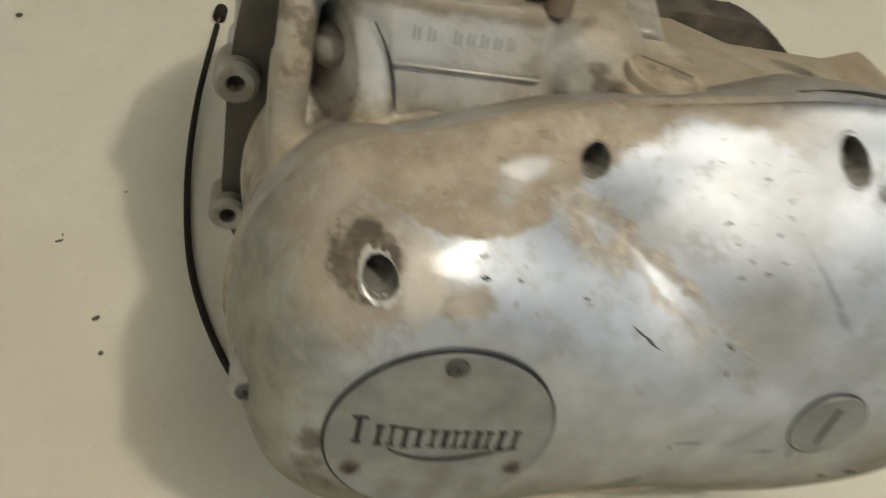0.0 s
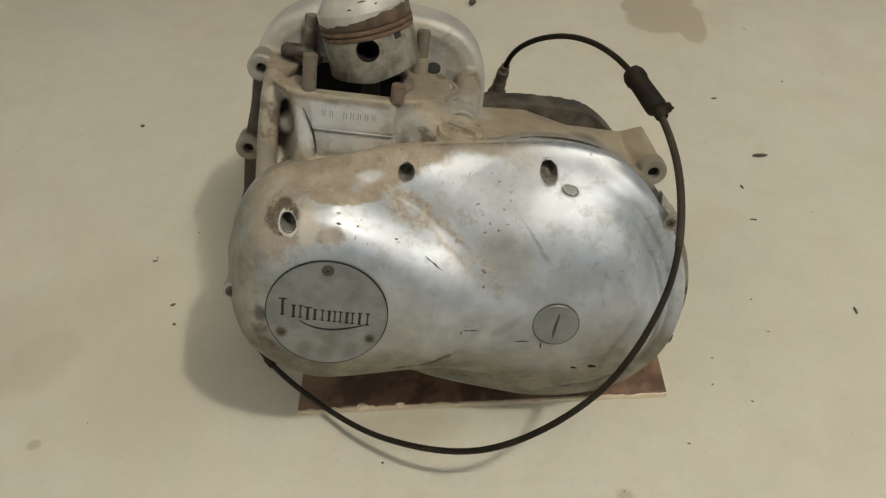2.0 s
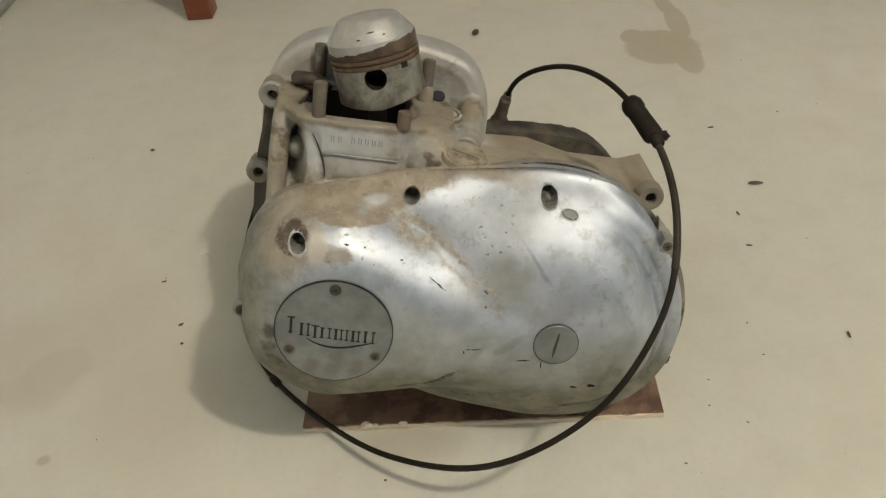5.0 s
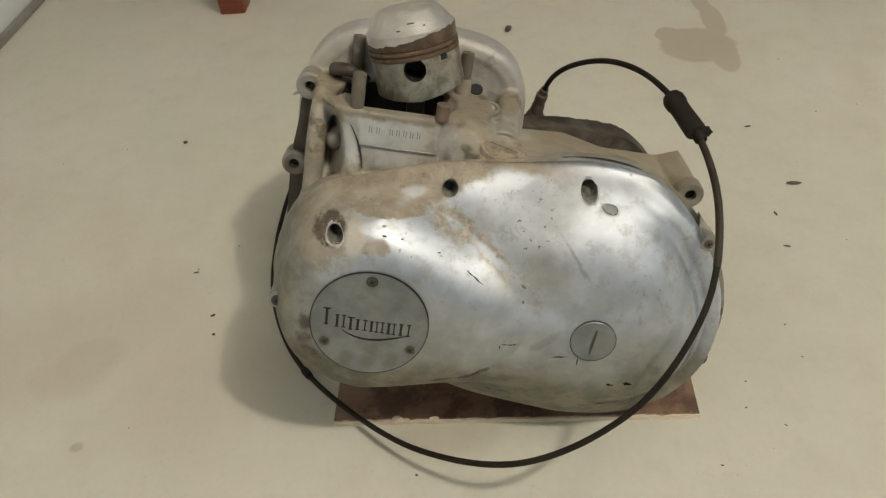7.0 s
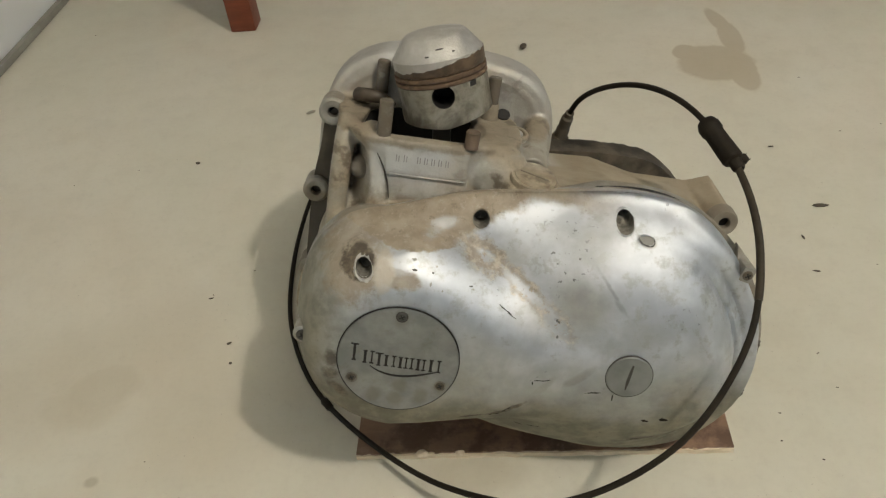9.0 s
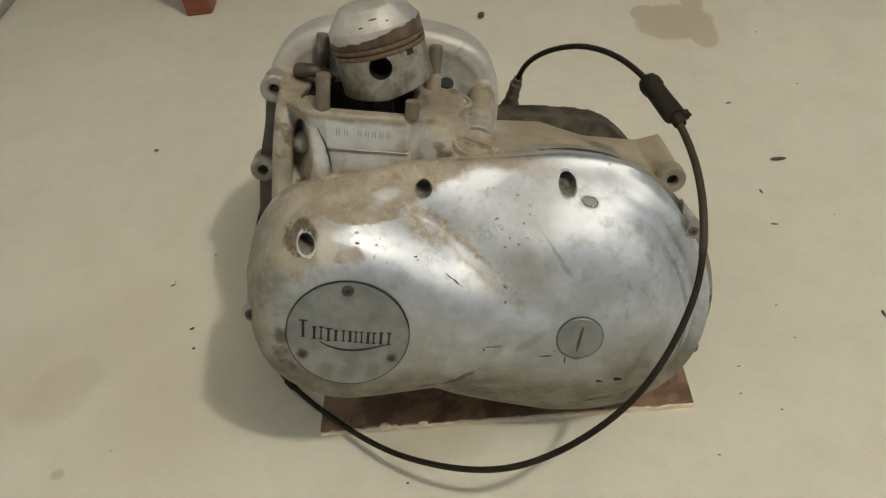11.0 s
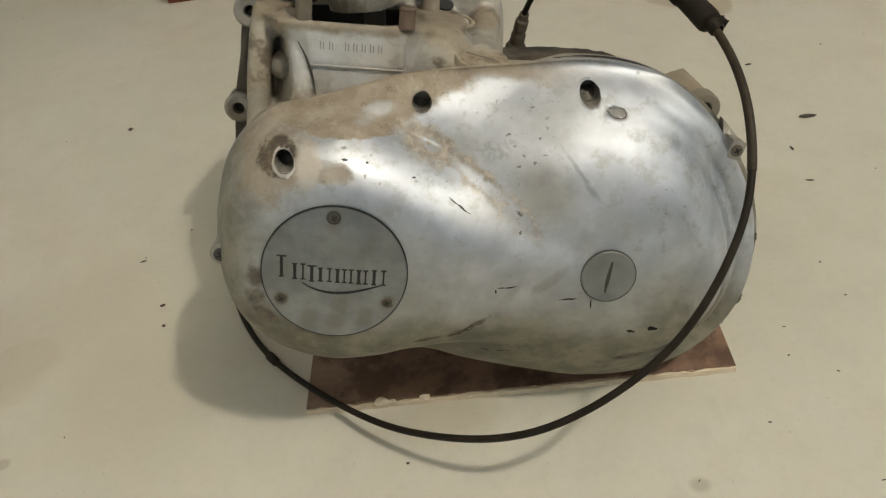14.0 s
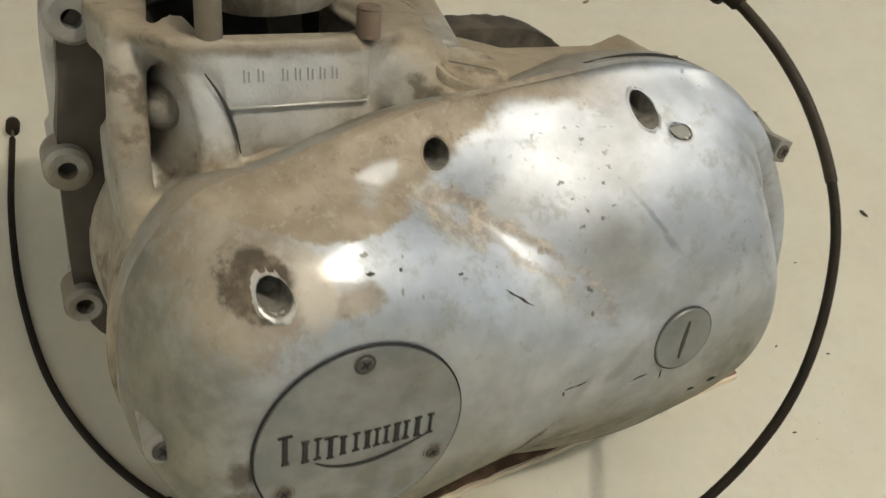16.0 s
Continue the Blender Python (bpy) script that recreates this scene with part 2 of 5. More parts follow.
    rubs = n.math("MULTIPLY", top_of(n, n.spot(DU + 0.1335, DV + 0.0625, 0.0140, 0.0011, -48, crisp, 0.7, 2.4), n.spot(DU + 0.1385, DV + 0.0555, 0.0050, 0.0014, -50, crisp, 0.6, 1.6), n.spot(DU + 0.1880, DV + 0.0800, 0.0032, 0.0024, 0, crisp, 0.8, 1.8)), 0.32)
    pits = n.math("MULTIPLY", n.step(n.noise(260, 3), 0.635, 0.69), top_of(n, n.spot(DU + 0.100, DV + 0.077, 0.016, 0.022, 10, wob, 0.5), n.math("MULTIPLY", n.spot(DU + 0.103, DV + 0.034, 0.010, 0.010, 0, wob, 0.5), 1.0), n.math("MULTIPLY", n.step(n.noise(18, 3), 0.54, 0.66), 0.7)))
    pale = n.math("MULTIPLY", n.spot(DU - 0.016, DV + 0.060, 0.006, 0.012, 0, crisp, 0.3, 1.6), 0.6)
    c = n.mix(film_shade, metal_c, n.mix(n.step(wob, 0.35, 0.65), (0.125, 0.111, 0.069), (0.250, 0.227, 0.155)))
    c = n.mix(n.math("MULTIPLY", dust, 0.88), c, n.mix(n.step(mid, 0.3, 0.7), (0.235, 0.178, 0.110), (0.365, 0.295, 0.203)))
    worn = n.math("MULTIPLY", n.math("MULTIPLY", dust, n.step(n.noise(210, 6, 0.75), 0.53, 0.66)), 0.45)
    c = n.mix(worn, c, (0.47, 0.43, 0.36))
    c = n.mix(n.math("MULTIPLY", n.math("MULTIPLY", dust, n.step(n.noise(130, 6, 0.75), 0.58, 0.66)), 0.5), c, (0.15, 0.115, 0.075))
    # pale flecks paint the ridge's highlight into the crust
    lit_flecks = n.math("MULTIPLY", n.math("MULTIPLY", n.step(crust, 0.05, 0.4), n.step(n.noise(150, 6, 0.7), 0.46, 0.64)), 0.6)
    c = n.mix(lit_flecks, c, (0.66, 0.60, 0.50))
    c = n.mix(n.math("MULTIPLY", grime, 0.92), c, n.mix(n.step(crisp, 0.4, 0.65), (0.060, 0.046, 0.031), (0.165, 0.13, 0.085)))
    c = n.mix(pale, c, (0.62, 0.58, 0.50))
    c = n.mix(top_of(n, rubs, n.math("MULTIPLY", pits, 0.68)), c, (0.045, 0.039, 0.030))
    mix_r = n.math("ADD", n.math("MULTIPLY", streak, 0.5), n.math("MULTIPLY", crisp, 0.5))
    dull = top_of(n, dust, grime, n.math("MULTIPLY", film_shade, 0.8))
    matt = n.step(n.math("ADD", u, n.math("MULTIPLY", v, 0.6)), DU + 0.070 + 0.6 * DV, DU + 0.125 + 0.6 * DV)
    r = n.blend(dull, n.math("ADD", n.blend(n.step(mix_r, 0.30, 0.70), 0.45, 0.57), n.math("MULTIPLY", matt, 0.08)), 0.72)
    h = n.math("ADD", n.math("ADD", n.math("MULTIPLY", mid, 0.45), n.math("MULTIPLY", fine, 0.15)), n.math("SUBTRACT", n.math("MULTIPLY", n.math("MULTIPLY", dust, crisp), 0.9), pits))
    n.bump(h, 0.16, 0.001)
    return n.done(c, r, n.math("SUBTRACT", 1.0, n.math("MULTIPLY", dull, 0.85)))


def casting_material():
    """One casting: grey aluminium, oily brown on the shelf, cleaner on the rounded chest."""
    n = Nodes("cast aluminium crankcase")
    big, mid, fine, wob = n.noise(24, 6, 0.6), n.noise(85, 4), n.noise(600, 3), n.noise(45, 6, 0.65)
    u, v, w = n.axis(0), n.axis(1), n.axis(2)
    c = n.mix(n.step(mid, 0.3, 0.75), (0.34, 0.32, 0.275), (0.44, 0.42, 0.37))
    neck = n.math("MULTIPLY", n.step(n.math("ADD", v, n.math("MULTIPLY", wob, 0.02)), DV + 0.080, DV + 0.096), n.math("SUBTRACT", 1.0, n.step(n.math("ADD", u, n.math("MULTIPLY", n.math("SUBTRACT", wob, 0.3), 0.06)), DU + 0.030, DU + 0.066)))
    neck = n.math("MULTIPLY", neck, n.step(n.math("ADD", u, n.math("MULTIPLY", n.math("SUBTRACT", wob, 0.5), 0.02)), DU - 0.044, DU - 0.032))
    left = n.math("MULTIPLY", n.math("SUBTRACT", 1.0, n.step(n.math("ADD", u, n.math("MULTIPLY", n.math("SUBTRACT", wob, 0.5), 0.03)), DU - 0.052, DU - 0.030)), 0.18)
    shelf = n.math("MULTIPLY", n.step(n.math("ADD", w, n.math("MULTIPLY", wob, 0.03)), DW - 0.105, DW - 0.075), n.math("SUBTRACT", 0.9, n.math("MULTIPLY", neck, 0.75)))
    right = n.math("MULTIPLY", n.step(n.math("ADD", u, n.math("MULTIPLY", wob, 0.04)), DU + 0.085, DU + 0.135), 0.9)
    right = n.math("MULTIPLY", right, n.math("SUBTRACT", 1.0, n.math("MULTIPLY", n.step(n.math("ADD", v, n.math("MULTIPLY", wob, 0.008)), DV + 0.104, DV + 0.110), 0.75)))
    wiped = n.math("SUBTRACT", 1.0, n.math("MULTIPLY", n.spot(DU + 0.0500, DV + 0.1010, 0.0125, 0.0110, 20, wob, 0.5, 1.6), 0.8))
    spots = n.math("MULTIPLY", n.step(big, 0.40, 0.60), 0.75)
    m = n.math("MULTIPLY", top_of(n, shelf, right, spots, left), n.math("SUBTRACT", 1.0, n.math("MULTIPLY", neck, 0.65)))
    c = n.mix(neck, c, n.mix(n.step(mid, 0.3, 0.75), (0.55, 0.55, 0.525), (0.64, 0.64, 0.615)))
    lip = n.math("MULTIPLY", n.step(n.math("ADD", v, n.math("MULTIPLY", n.math("SUBTRACT", wob, 0.5), 0.008)), DV + 0.1125, DV + 0.1170), n.step(w, DW - 0.180, DW - 0.174))
    m = n.math("MAXIMUM", m, n.math("MULTIPLY", lip, 0.8))
    m = n.math("MULTIPLY", m, wiped)
    calm = n.mix(n.step(n.noise(16, 3), 0.35, 0.65), (0.305, 0.248, 0.168), (0.405, 0.345, 0.252))
    c = n.mix(m, c, n.mix(right, n.mix(n.step(wob, 0.35, 0.65), (0.200, 0.155, 0.098), (0.430, 0.362, 0.262)), calm))
    black = n.math("MULTIPLY", n.step(n.noise(48, 5, 0.6), 0.53, 0.66), n.math("SUBTRACT", 0.72, n.math("MAXIMUM", n.math("MULTIPLY", neck, 0.55), n.math("MULTIPLY", right, 0.62))))
    black = n.math("MAXIMUM", black, n.math("MULTIPLY", lip, n.math("MULTIPLY", n.step(wob, 0.42, 0.62), 0.6)))
    c = n.mix(black, c, (0.105, 0.080, 0.054))
    black = n.math("MULTIPLY", black, wiped)
    bright = n.math("SUBTRACT", 1.0, n.step(n.math("ADD", w, n.math("MULTIPLY", wob, 0.01)), DW - 0.180, DW - 0.165))
    bright = n.math("MULTIPLY", bright, n.math("SUBTRACT", 1.0, n.step(u, DU + 0.108, DU + 0.122)))
    dull = n.math("MAXIMUM", n.math("MULTIPLY", m, n.blend(bright, 1.0, 0.35)), black)
    c = n.mix(n.math("MULTIPLY", bright, 0.55), c, (0.55, 0.55, 0.53))
    n.bump(n.math("ADD", n.math("MULTIPLY", mid, 0.5), fine), 0.3, 0.0010)
    return n.done(c, n.blend(dull, 0.50, 0.74), n.blend(dull, 0.45, 0.0))


def plain_material(name, colour, rough, metal=0.0, vary=0.25, scale=60.0, bump=0.2):
    n = Nodes(name)
    a, b = n.noise(scale, 5), n.noise(scale * 7, 3)
    c = n.mix(n.step(a, 0.3, 0.7), tuple(v * (1 - vary) for v in colour), tuple(min(1.0, v * (1 + vary * 0.5)) for v in colour))
    n.bump(n.math("ADD", a, n.math("MULTIPLY", b, 0.4)), bump, 0.0008)
    return n.done(c, n.blend(a, rough * 0.8, min(1.0, rough * 1.2)), metal)


def rusty_material(name, steel, rust, amount):
    n = Nodes(name)
    a, b = n.noise(70, 6, 0.65), n.noise(500, 3)
    m = n.step(a, 0.62 - amount * 0.4, 0.72 - amount * 0.3)
    n.bump(b, 0.3, 0.0006)
    return n.done(n.mix(m, steel, rust), n.blend(m, 0.42, 0.8), n.blend(m, 0.85, 0.0))


def wood_material(name, dark, light, scale, rough):
    n = Nodes(name)
    g = n.noise(scale, 6, 0.6, (1.0, 9.0, 9.0), 0.6)
    big = n.noise(14, 4)
    c = n.mix(n.step(g, 0.3, 0.7), dark, light)
    c = n.mix(n.math("MULTIPLY", n.step(big, 0.45, 0.7), 0.4), c, tuple(v * 0.55 for v in dark))
    n.bump(g, 0.2, 0.0008)
    return n.done(c, n.blend(big, rough * 0.8, rough * 1.25))


def paint_material(name, colour, rough=0.6):
    n = Nodes(name)
    a, b = n.noise(1.2, 4), n.noise(90, 4)
    c = n.mix(n.step(a, 0.3, 0.7), tuple(v * 0.94 for v in colour), colour)
    n.bump(b, 0.08, 0.002)
    return n.done(c, rough)


# the engine's own axes: x along the cover, y up the cylinder, z out of the primary cover; its base point lies on the board
BASE = Vector((0.10, -0.125, -0.12))
AXES = Matrix(((0.97657, 0.20830, 0.05397), (0.0, 0.25084, -0.96803), (-0.21518, 0.94535, 0.24496)))
DISC = Vector((0.0023, -0.0287, 0.1570))
DU, DV, DW = -BASE.x, -BASE.y, -BASE.z
DIRT_V = DV + 0.0727

FLOOR = floor_material()
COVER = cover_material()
def disc_material():
    n = Nodes("dull rolled aluminium")
    mid, fine, wob = n.noise(60, 5, 0.6), n.noise(500, 3), n.noise(90, 6, 0.7)
    c = n.mix(n.step(mid, 0.3, 0.7), (0.235, 0.243, 0.246), (0.33, 0.338, 0.338))
    blots = top_of(n, *[n.spot(DU + a, DV + b, 0.005, 0.006, 0, wob, 0.5, 1.2) for a, b in ((-0.030, -0.017), (0.031, -0.018), (0.003, -0.019), (0.001, -0.030), (-0.001, 0.033), (-0.014, -0.028), (0.018, -0.026))])
    m = n.math("MAXIMUM", n.math("MULTIPLY", blots, 0.55), n.math("MULTIPLY", n.step(wob, 0.52, 0.68), 0.35))
    c = n.mix(m, c, (0.19, 0.175, 0.14))
    n.bump(n.math("ADD", n.math("MULTIPLY", mid, 0.3), n.math("MULTIPLY", fine, 0.4)), 0.12, 0.0008)
    return n.done(c, n.blend(m, 0.40, 0.62), n.blend(m, 0.9, 0.3))


DISC_METAL = disc_material()
CAST = cast_material("cast aluminium", (0.37, 0.355, 0.32), (0.21, 0.175, 0.125), 0.8, 0.5, 0.46)
CASTING = casting_material()
SHROUD = plain_material("caked grease", (0.080, 0.066, 0.048), 0.8, 0.0, 0.65, 55, 0.9)
# paler copy of the cast metal for a painted edge highlight
CAST_LIT = cast_material("lit edge of cast aluminium", (0.52, 0.52, 0.50), (0.36, 0.32, 0.26), 0.6, 0.65, 0.38)
GREASE_SHADE = plain_material("dark grease and shade", (0.085, 0.071, 0.053), 0.6)
BURNT = plain_material("burnt oil varnish", (0.105, 0.068, 0.040), 0.42, 0.0, 0.5, 110, 0.4)
STAMP = plain_material("faint stamped shade", (0.30, 0.295, 0.27), 0.6)
STUB = plain_material("oily brown iron", (0.060, 0.045, 0.031), 0.5, 0.0, 0.4, 80, 0.4)
# besides black marks, this paints the shade inside bores, holes and slots
BLACK = plain_material("black for marks and hollow shade", (0.012, 0.011, 0.010), 0.7)
PIT = plain_material("deep black nick", (0.018, 0.015, 0.011), 0.9)
SEAM = plain_material("dark seam", (0.05, 0.045, 0.038), 0.7)
RUBBER = plain_material("black rubber", (0.019, 0.0145, 0.0095), 0.6, 0.0, 0.3, 90)
SLEEVE = plain_material("brown-black plastic", (0.041, 0.032, 0.021), 0.55, 0.0, 0.3, 90)
for soft in (RUBBER, SLEEVE, PIT):
    soft.node_tree.nodes["Principled BSDF"].inputs["Specular IOR Level"].default_value = 0.18
STEEL = rusty_material("grimy steel", (0.24, 0.22, 0.185), (0.125, 0.104, 0.076), 0.75)
RUST = rusty_material("rusted steel", (0.17, 0.13, 0.095), (0.14, 0.10, 0.07), 0.9)
SCREW = rusty_material("worn screw steel", (0.22, 0.205, 0.175), (0.085, 0.07, 0.05), 0.7)


def piston_material():
    n = Nodes("stained piston aluminium")
    streak, blot, fine = n.noise(26, 5, 0.6, (1.4, 0.9, 1.4), 0.8), n.noise(34, 6, 0.65), n.noise(420, 3)
    c = n.mix(n.step(streak, 0.36, 0.62), (0.150, 0.132, 0.100), (0.34, 0.32, 0.265))
    m = n.math("MULTIPLY", n.step(blot, 0.44, 0.62), 0.75)
    c = n.mix(m, c, (0.075, 0.056, 0.036))
    n.bump(n.math("ADD", blot, n.math("MULTIPLY", fine, 0.4)), 0.2, 0.0008)
    return n.done(c, n.blend(m, 0.45, 0.7), n.blend(m, 0.55, 0.05))


PISTON = piston_material()
CROWN = cast_material("pale piston crown", (0.62, 0.61, 0.58), (0.36, 0.33, 0.28), 0.6, 0.75, 0.30)
RINGS = rusty_material("varnished piston ring", (0.235, 0.150, 0.092), (0.12, 0.075, 0.046), 0.6)
PLUG = plain_material("dull zinc-grey plug", (0.25, 0.26, 0.25), 0.46, 0.6, 0.2, 50, 0.15)
# dark tone includes the shade inside the wells
WELL = plain_material("dull drilled wall darkened for shade", (0.19, 0.178, 0.15), 0.85, 0.0, 0.5, 200)
CHIP = plain_material("bare chipped metal", (0.60, 0.58, 0.54), 0.45, 0.5)


def laminate_material():
    n = Nodes("worn red-brown laminate")
    g, big, wob, fine = n.noise(16, 6, 0.6, (1.0, 3.5, 3.5), 0.6), n.noise(24, 5, 0.65), n.noise(70, 6, 0.7), n.noise(240, 4, 0.6)
    c = n.mix(n.step(g, 0.3, 0.7), (0.205, 0.124, 0.080), (0.275, 0.172, 0.115))
    c = n.mix(n.math("MULTIPLY", n.step(big, 0.44, 0.60), 0.75), c, (0.078, 0.043, 0.027))
    c = n.mix(n.math("MULTIPLY", n.step(wob, 0.56, 0.68), 0.5), c, (0.27, 0.175, 0.125))
    y = n.math("ADD", n.axis(1), n.math("MULTIPLY", n.math("SUBTRACT", wob, 0.5), 0.016))
    c = n.mix(n.math("MULTIPLY", n.math("SUBTRACT", 1.0, n.step(y, -0.1524, -0.1508)), 0.8), c, (0.46, 0.34, 0.22))
    n.bump(n.math("ADD", g, fine), 0.2, 0.0006)
    return n.done(c, n.blend(big, 0.42, 0.62))


BOARD_TOP = laminate_material()
BOARD_EDGE = wood_material("raw plywood edge", (0.68, 0.56, 0.41), (0.84, 0.74, 0.59), 60, 0.8)
LEG = wood_material("red-stained timber", (0.17, 0.040, 0.016), (0.23, 0.060, 0.026), 10, 0.45)
WHITE = paint_material("white paint", (0.80, 0.82, 0.82), 0.5)
WALL = paint_material("pale wall paint", (0.74, 0.74, 0.72), 0.7)
# two blues for walls out of view, chosen to tint the metal's reflections
BLUE_REFLECTOR = paint_material("blue reflector wall paint", (0.23, 0.35, 0.58), 0.7)
PALE_REFLECTOR = paint_material("pale blue reflector wall paint", (0.52, 0.66, 0.86), 0.7)
CEIL = paint_material("white ceiling paint", (0.82, 0.81, 0.78), 0.8)
DARK_TRIM = plain_material("grey skirting", (0.30, 0.29, 0.25), 0.6, 0.0, 0.2, 20)
CRUMB = plain_material("dark crumb", (0.085, 0.07, 0.05), 0.8)
FLAKE = plain_material("grey flake", (0.34, 0.31, 0.25), 0.8)
LAMP_WHITE = paint_material("lamp enamel", (0.85, 0.85, 0.82), 0.4)


# ---- mesh helpers ----
def link(name, bm, material, parent=None, label="", smooth=True, more=()):
    me = bpy.data.meshes.new(name)
    bmesh.ops.recalc_face_normals(bm, faces=bm.faces)
    bm.to_mesh(me)
    bm.free()
    for m in (material, *more):
        me.materials.append(m)
    if smooth:
        for p in me.polygons:
            p.use_smooth = True
        me.set_sharp_from_angle(angle=radians(38))
    ob = new(name, me)
    if parent is not None:
        ob.parent = parent
    if label:
        ob["label"] = label
    return ob


def part(name, bm, material, parent, label="", **kw):
    return link(name, bm, material, parent, label, **kw)


def epart(name, bm, material, parent=None, label="", **kw):
    """A part of the engine, given in the engine's axes from the disc's centre."""
    bmesh.ops.translate(bm, verts=bm.verts, vec=-BASE)
    return link(name, bm, material, parent or engine, label, **kw)


def bevel(bm, width, segments=2, angle=30):
    es = [e for e in bm.edges if len(e.link_faces) == 2 and e.calc_face_angle(0) > radians(angle)]
    bmesh.ops.bevel(bm, geom=es, offset=width, segments=segments, affect="EDGES", profile=0.6, clamp_overlap=True)
    return bm


def box(x0, x1, y0, y1, z0, z1, bm=None, m=None):
    bm = bm or bmesh.new()
    vs = bmesh.ops.create_cube(bm, size=1.0)["verts"]
    for v in vs:
        v.co = Vector((x0 + (x1 - x0) * (v.co.x + 0.5), y0 + (y1 - y0) * (v.co.y + 0.5), z0 + (z1 - z0) * (v.co.z + 0.5)))
        if m is not None:
            v.co = m @ v.co
    return bm


def lathe(profile, at=(0, 0, 0), axis=(0, 0, 1), seg=40, bm=None):
    """Turns (radius, height) pairs round an axis through at."""
    bm = bm or bmesh.new()
    q = Vector((0, 0, 1)).rotation_difference(Vector(axis).normalized())
    rings = []
    for r, h in profile:
        if r < 1e-6:
            rings.append([bm.verts.new(Vector(at) + q @ Vector((0, 0, h)))])
        else:
            rings.append([bm.verts.new(Vector(at) + q @ Vector((r * math.cos(a), r * math.sin(a), h)))
                          for a in (2 * math.pi * i / seg for i in range(seg))])
    for a, b in zip(rings, rings[1:]):
        for i in range(seg):
            j = (i + 1) % seg
            f = [a[i % len(a)], a[j % len(a)], b[j % len(b)], b[i % len(b)]]
            f = list(dict.fromkeys(f))
            if len(f) >= 3 and bm.faces.get(f) is None:
                bm.faces.new(f)
    return bm


def smooth_loop(points, per=8, closed=True):
    """A Catmull-Rom curve through the points."""
    p = [Vector(q) for q in points]
    n, out = len(p), []
    for i in range(n if closed else n - 1):
        g = (lambda k: p[k % n]) if closed else (lambda k: p[k] if 0 <= k < n else (2 * p[0] - p[1] if k < 0 else 2 * p[-1] - p[-2]))
        a, b, c, d = g(i - 1), g(i), g(i + 1), g(i + 2)
        for k in range(per):
            s = k / per
            out.append(0.5 * (2 * b + (c - a) * s + (2 * a - 5 * b + 4 * c - d) * s * s + (3 * b - a - 3 * c + d) * s ** 3))
    if not closed:
        out.append(p[-1])
    return out


def slab(outline, levels, bm=None):
    """Closed solid from a 2D outline at several (z, grow) levels."""
    bm = bm or bmesh.new()
    pts = [Vector((p[0], p[1])) for p in outline]
    n = len(pts)
    area = sum(pts[i].x * pts[(i + 1) % n].y - pts[(i + 1) % n].x * pts[i].y for i in range(n))
    sign = 1 if area > 0 else -1
    rings = []
    for z, grow in levels:
        ring = []
        for i in range(n):
            t = pts[(i + 1) % n] - pts[i - 1]
            nrm = Vector((t.y, -t.x)).normalized() * sign
            q = pts[i] + nrm * grow
            ring.append(bm.verts.new((q.x, q.y, z)))
        rings.append(ring)
    for a, b in zip(rings, rings[1:]):
        for i in range(n):
            j = (i + 1) % n
            bm.faces.new((a[i], a[j], b[j], b[i]))
    bm.faces.new(rings[0])
    bm.faces.new(rings[-1])
    return bm


def tube(points, radius, seg=12, bm=None):
    """A round tube along a line of points; radius: a number, or a function of 0..1 along it."""
    bm = bm or bmesh.new()
    pts = [Vector(p) for p in points]
    side = None
    rings = []
    for i, p in enumerate(pts):
        t = (pts[min(i + 1, len(pts) - 1)] - pts[max(i - 1, 0)]).normalized()
        if side is None:
            side = t.orthogonal().normalized()
        side = (side - t * side.dot(t)).normalized()
        other = t.cross(side)
        r = radius(i / (len(pts) - 1)) if callable(radius) else radius
        rings.append([bm.verts.new(p + (side * math.cos(a) + other * math.sin(a)) * r) for a in (2 * math.pi * k / seg for k in range(seg))])
    for a, b in zip(rings, rings[1:]):
        for i in range(seg):
            j = (i + 1) % seg
            bm.faces.new((a[i], a[j], b[j], b[i]))
    bm.faces.new(rings[0])
    bm.faces.new(rings[-1])
    return bm


def hull(points, bm=None):
    bm = bm or bmesh.new()
    vs = [bm.verts.new(p) for p in points]
    r = bmesh.ops.convex_hull(bm, input=vs)
    bmesh.ops.delete(bm, geom=[v for v in r["geom_interior"] if isinstance(v, bmesh.types.BMVert)], context="VERTS")
    return bm


def roughen(bm, amount, scale):
    for v in bm.verts:
        v.co += Vector(noise.noise_vector(v.co * scale)) * amount
    return bm


# ---- the room ----
X0, X1, Y0, Y1, H = -0.705, 2.15, -3.0, 3.2, 2.7


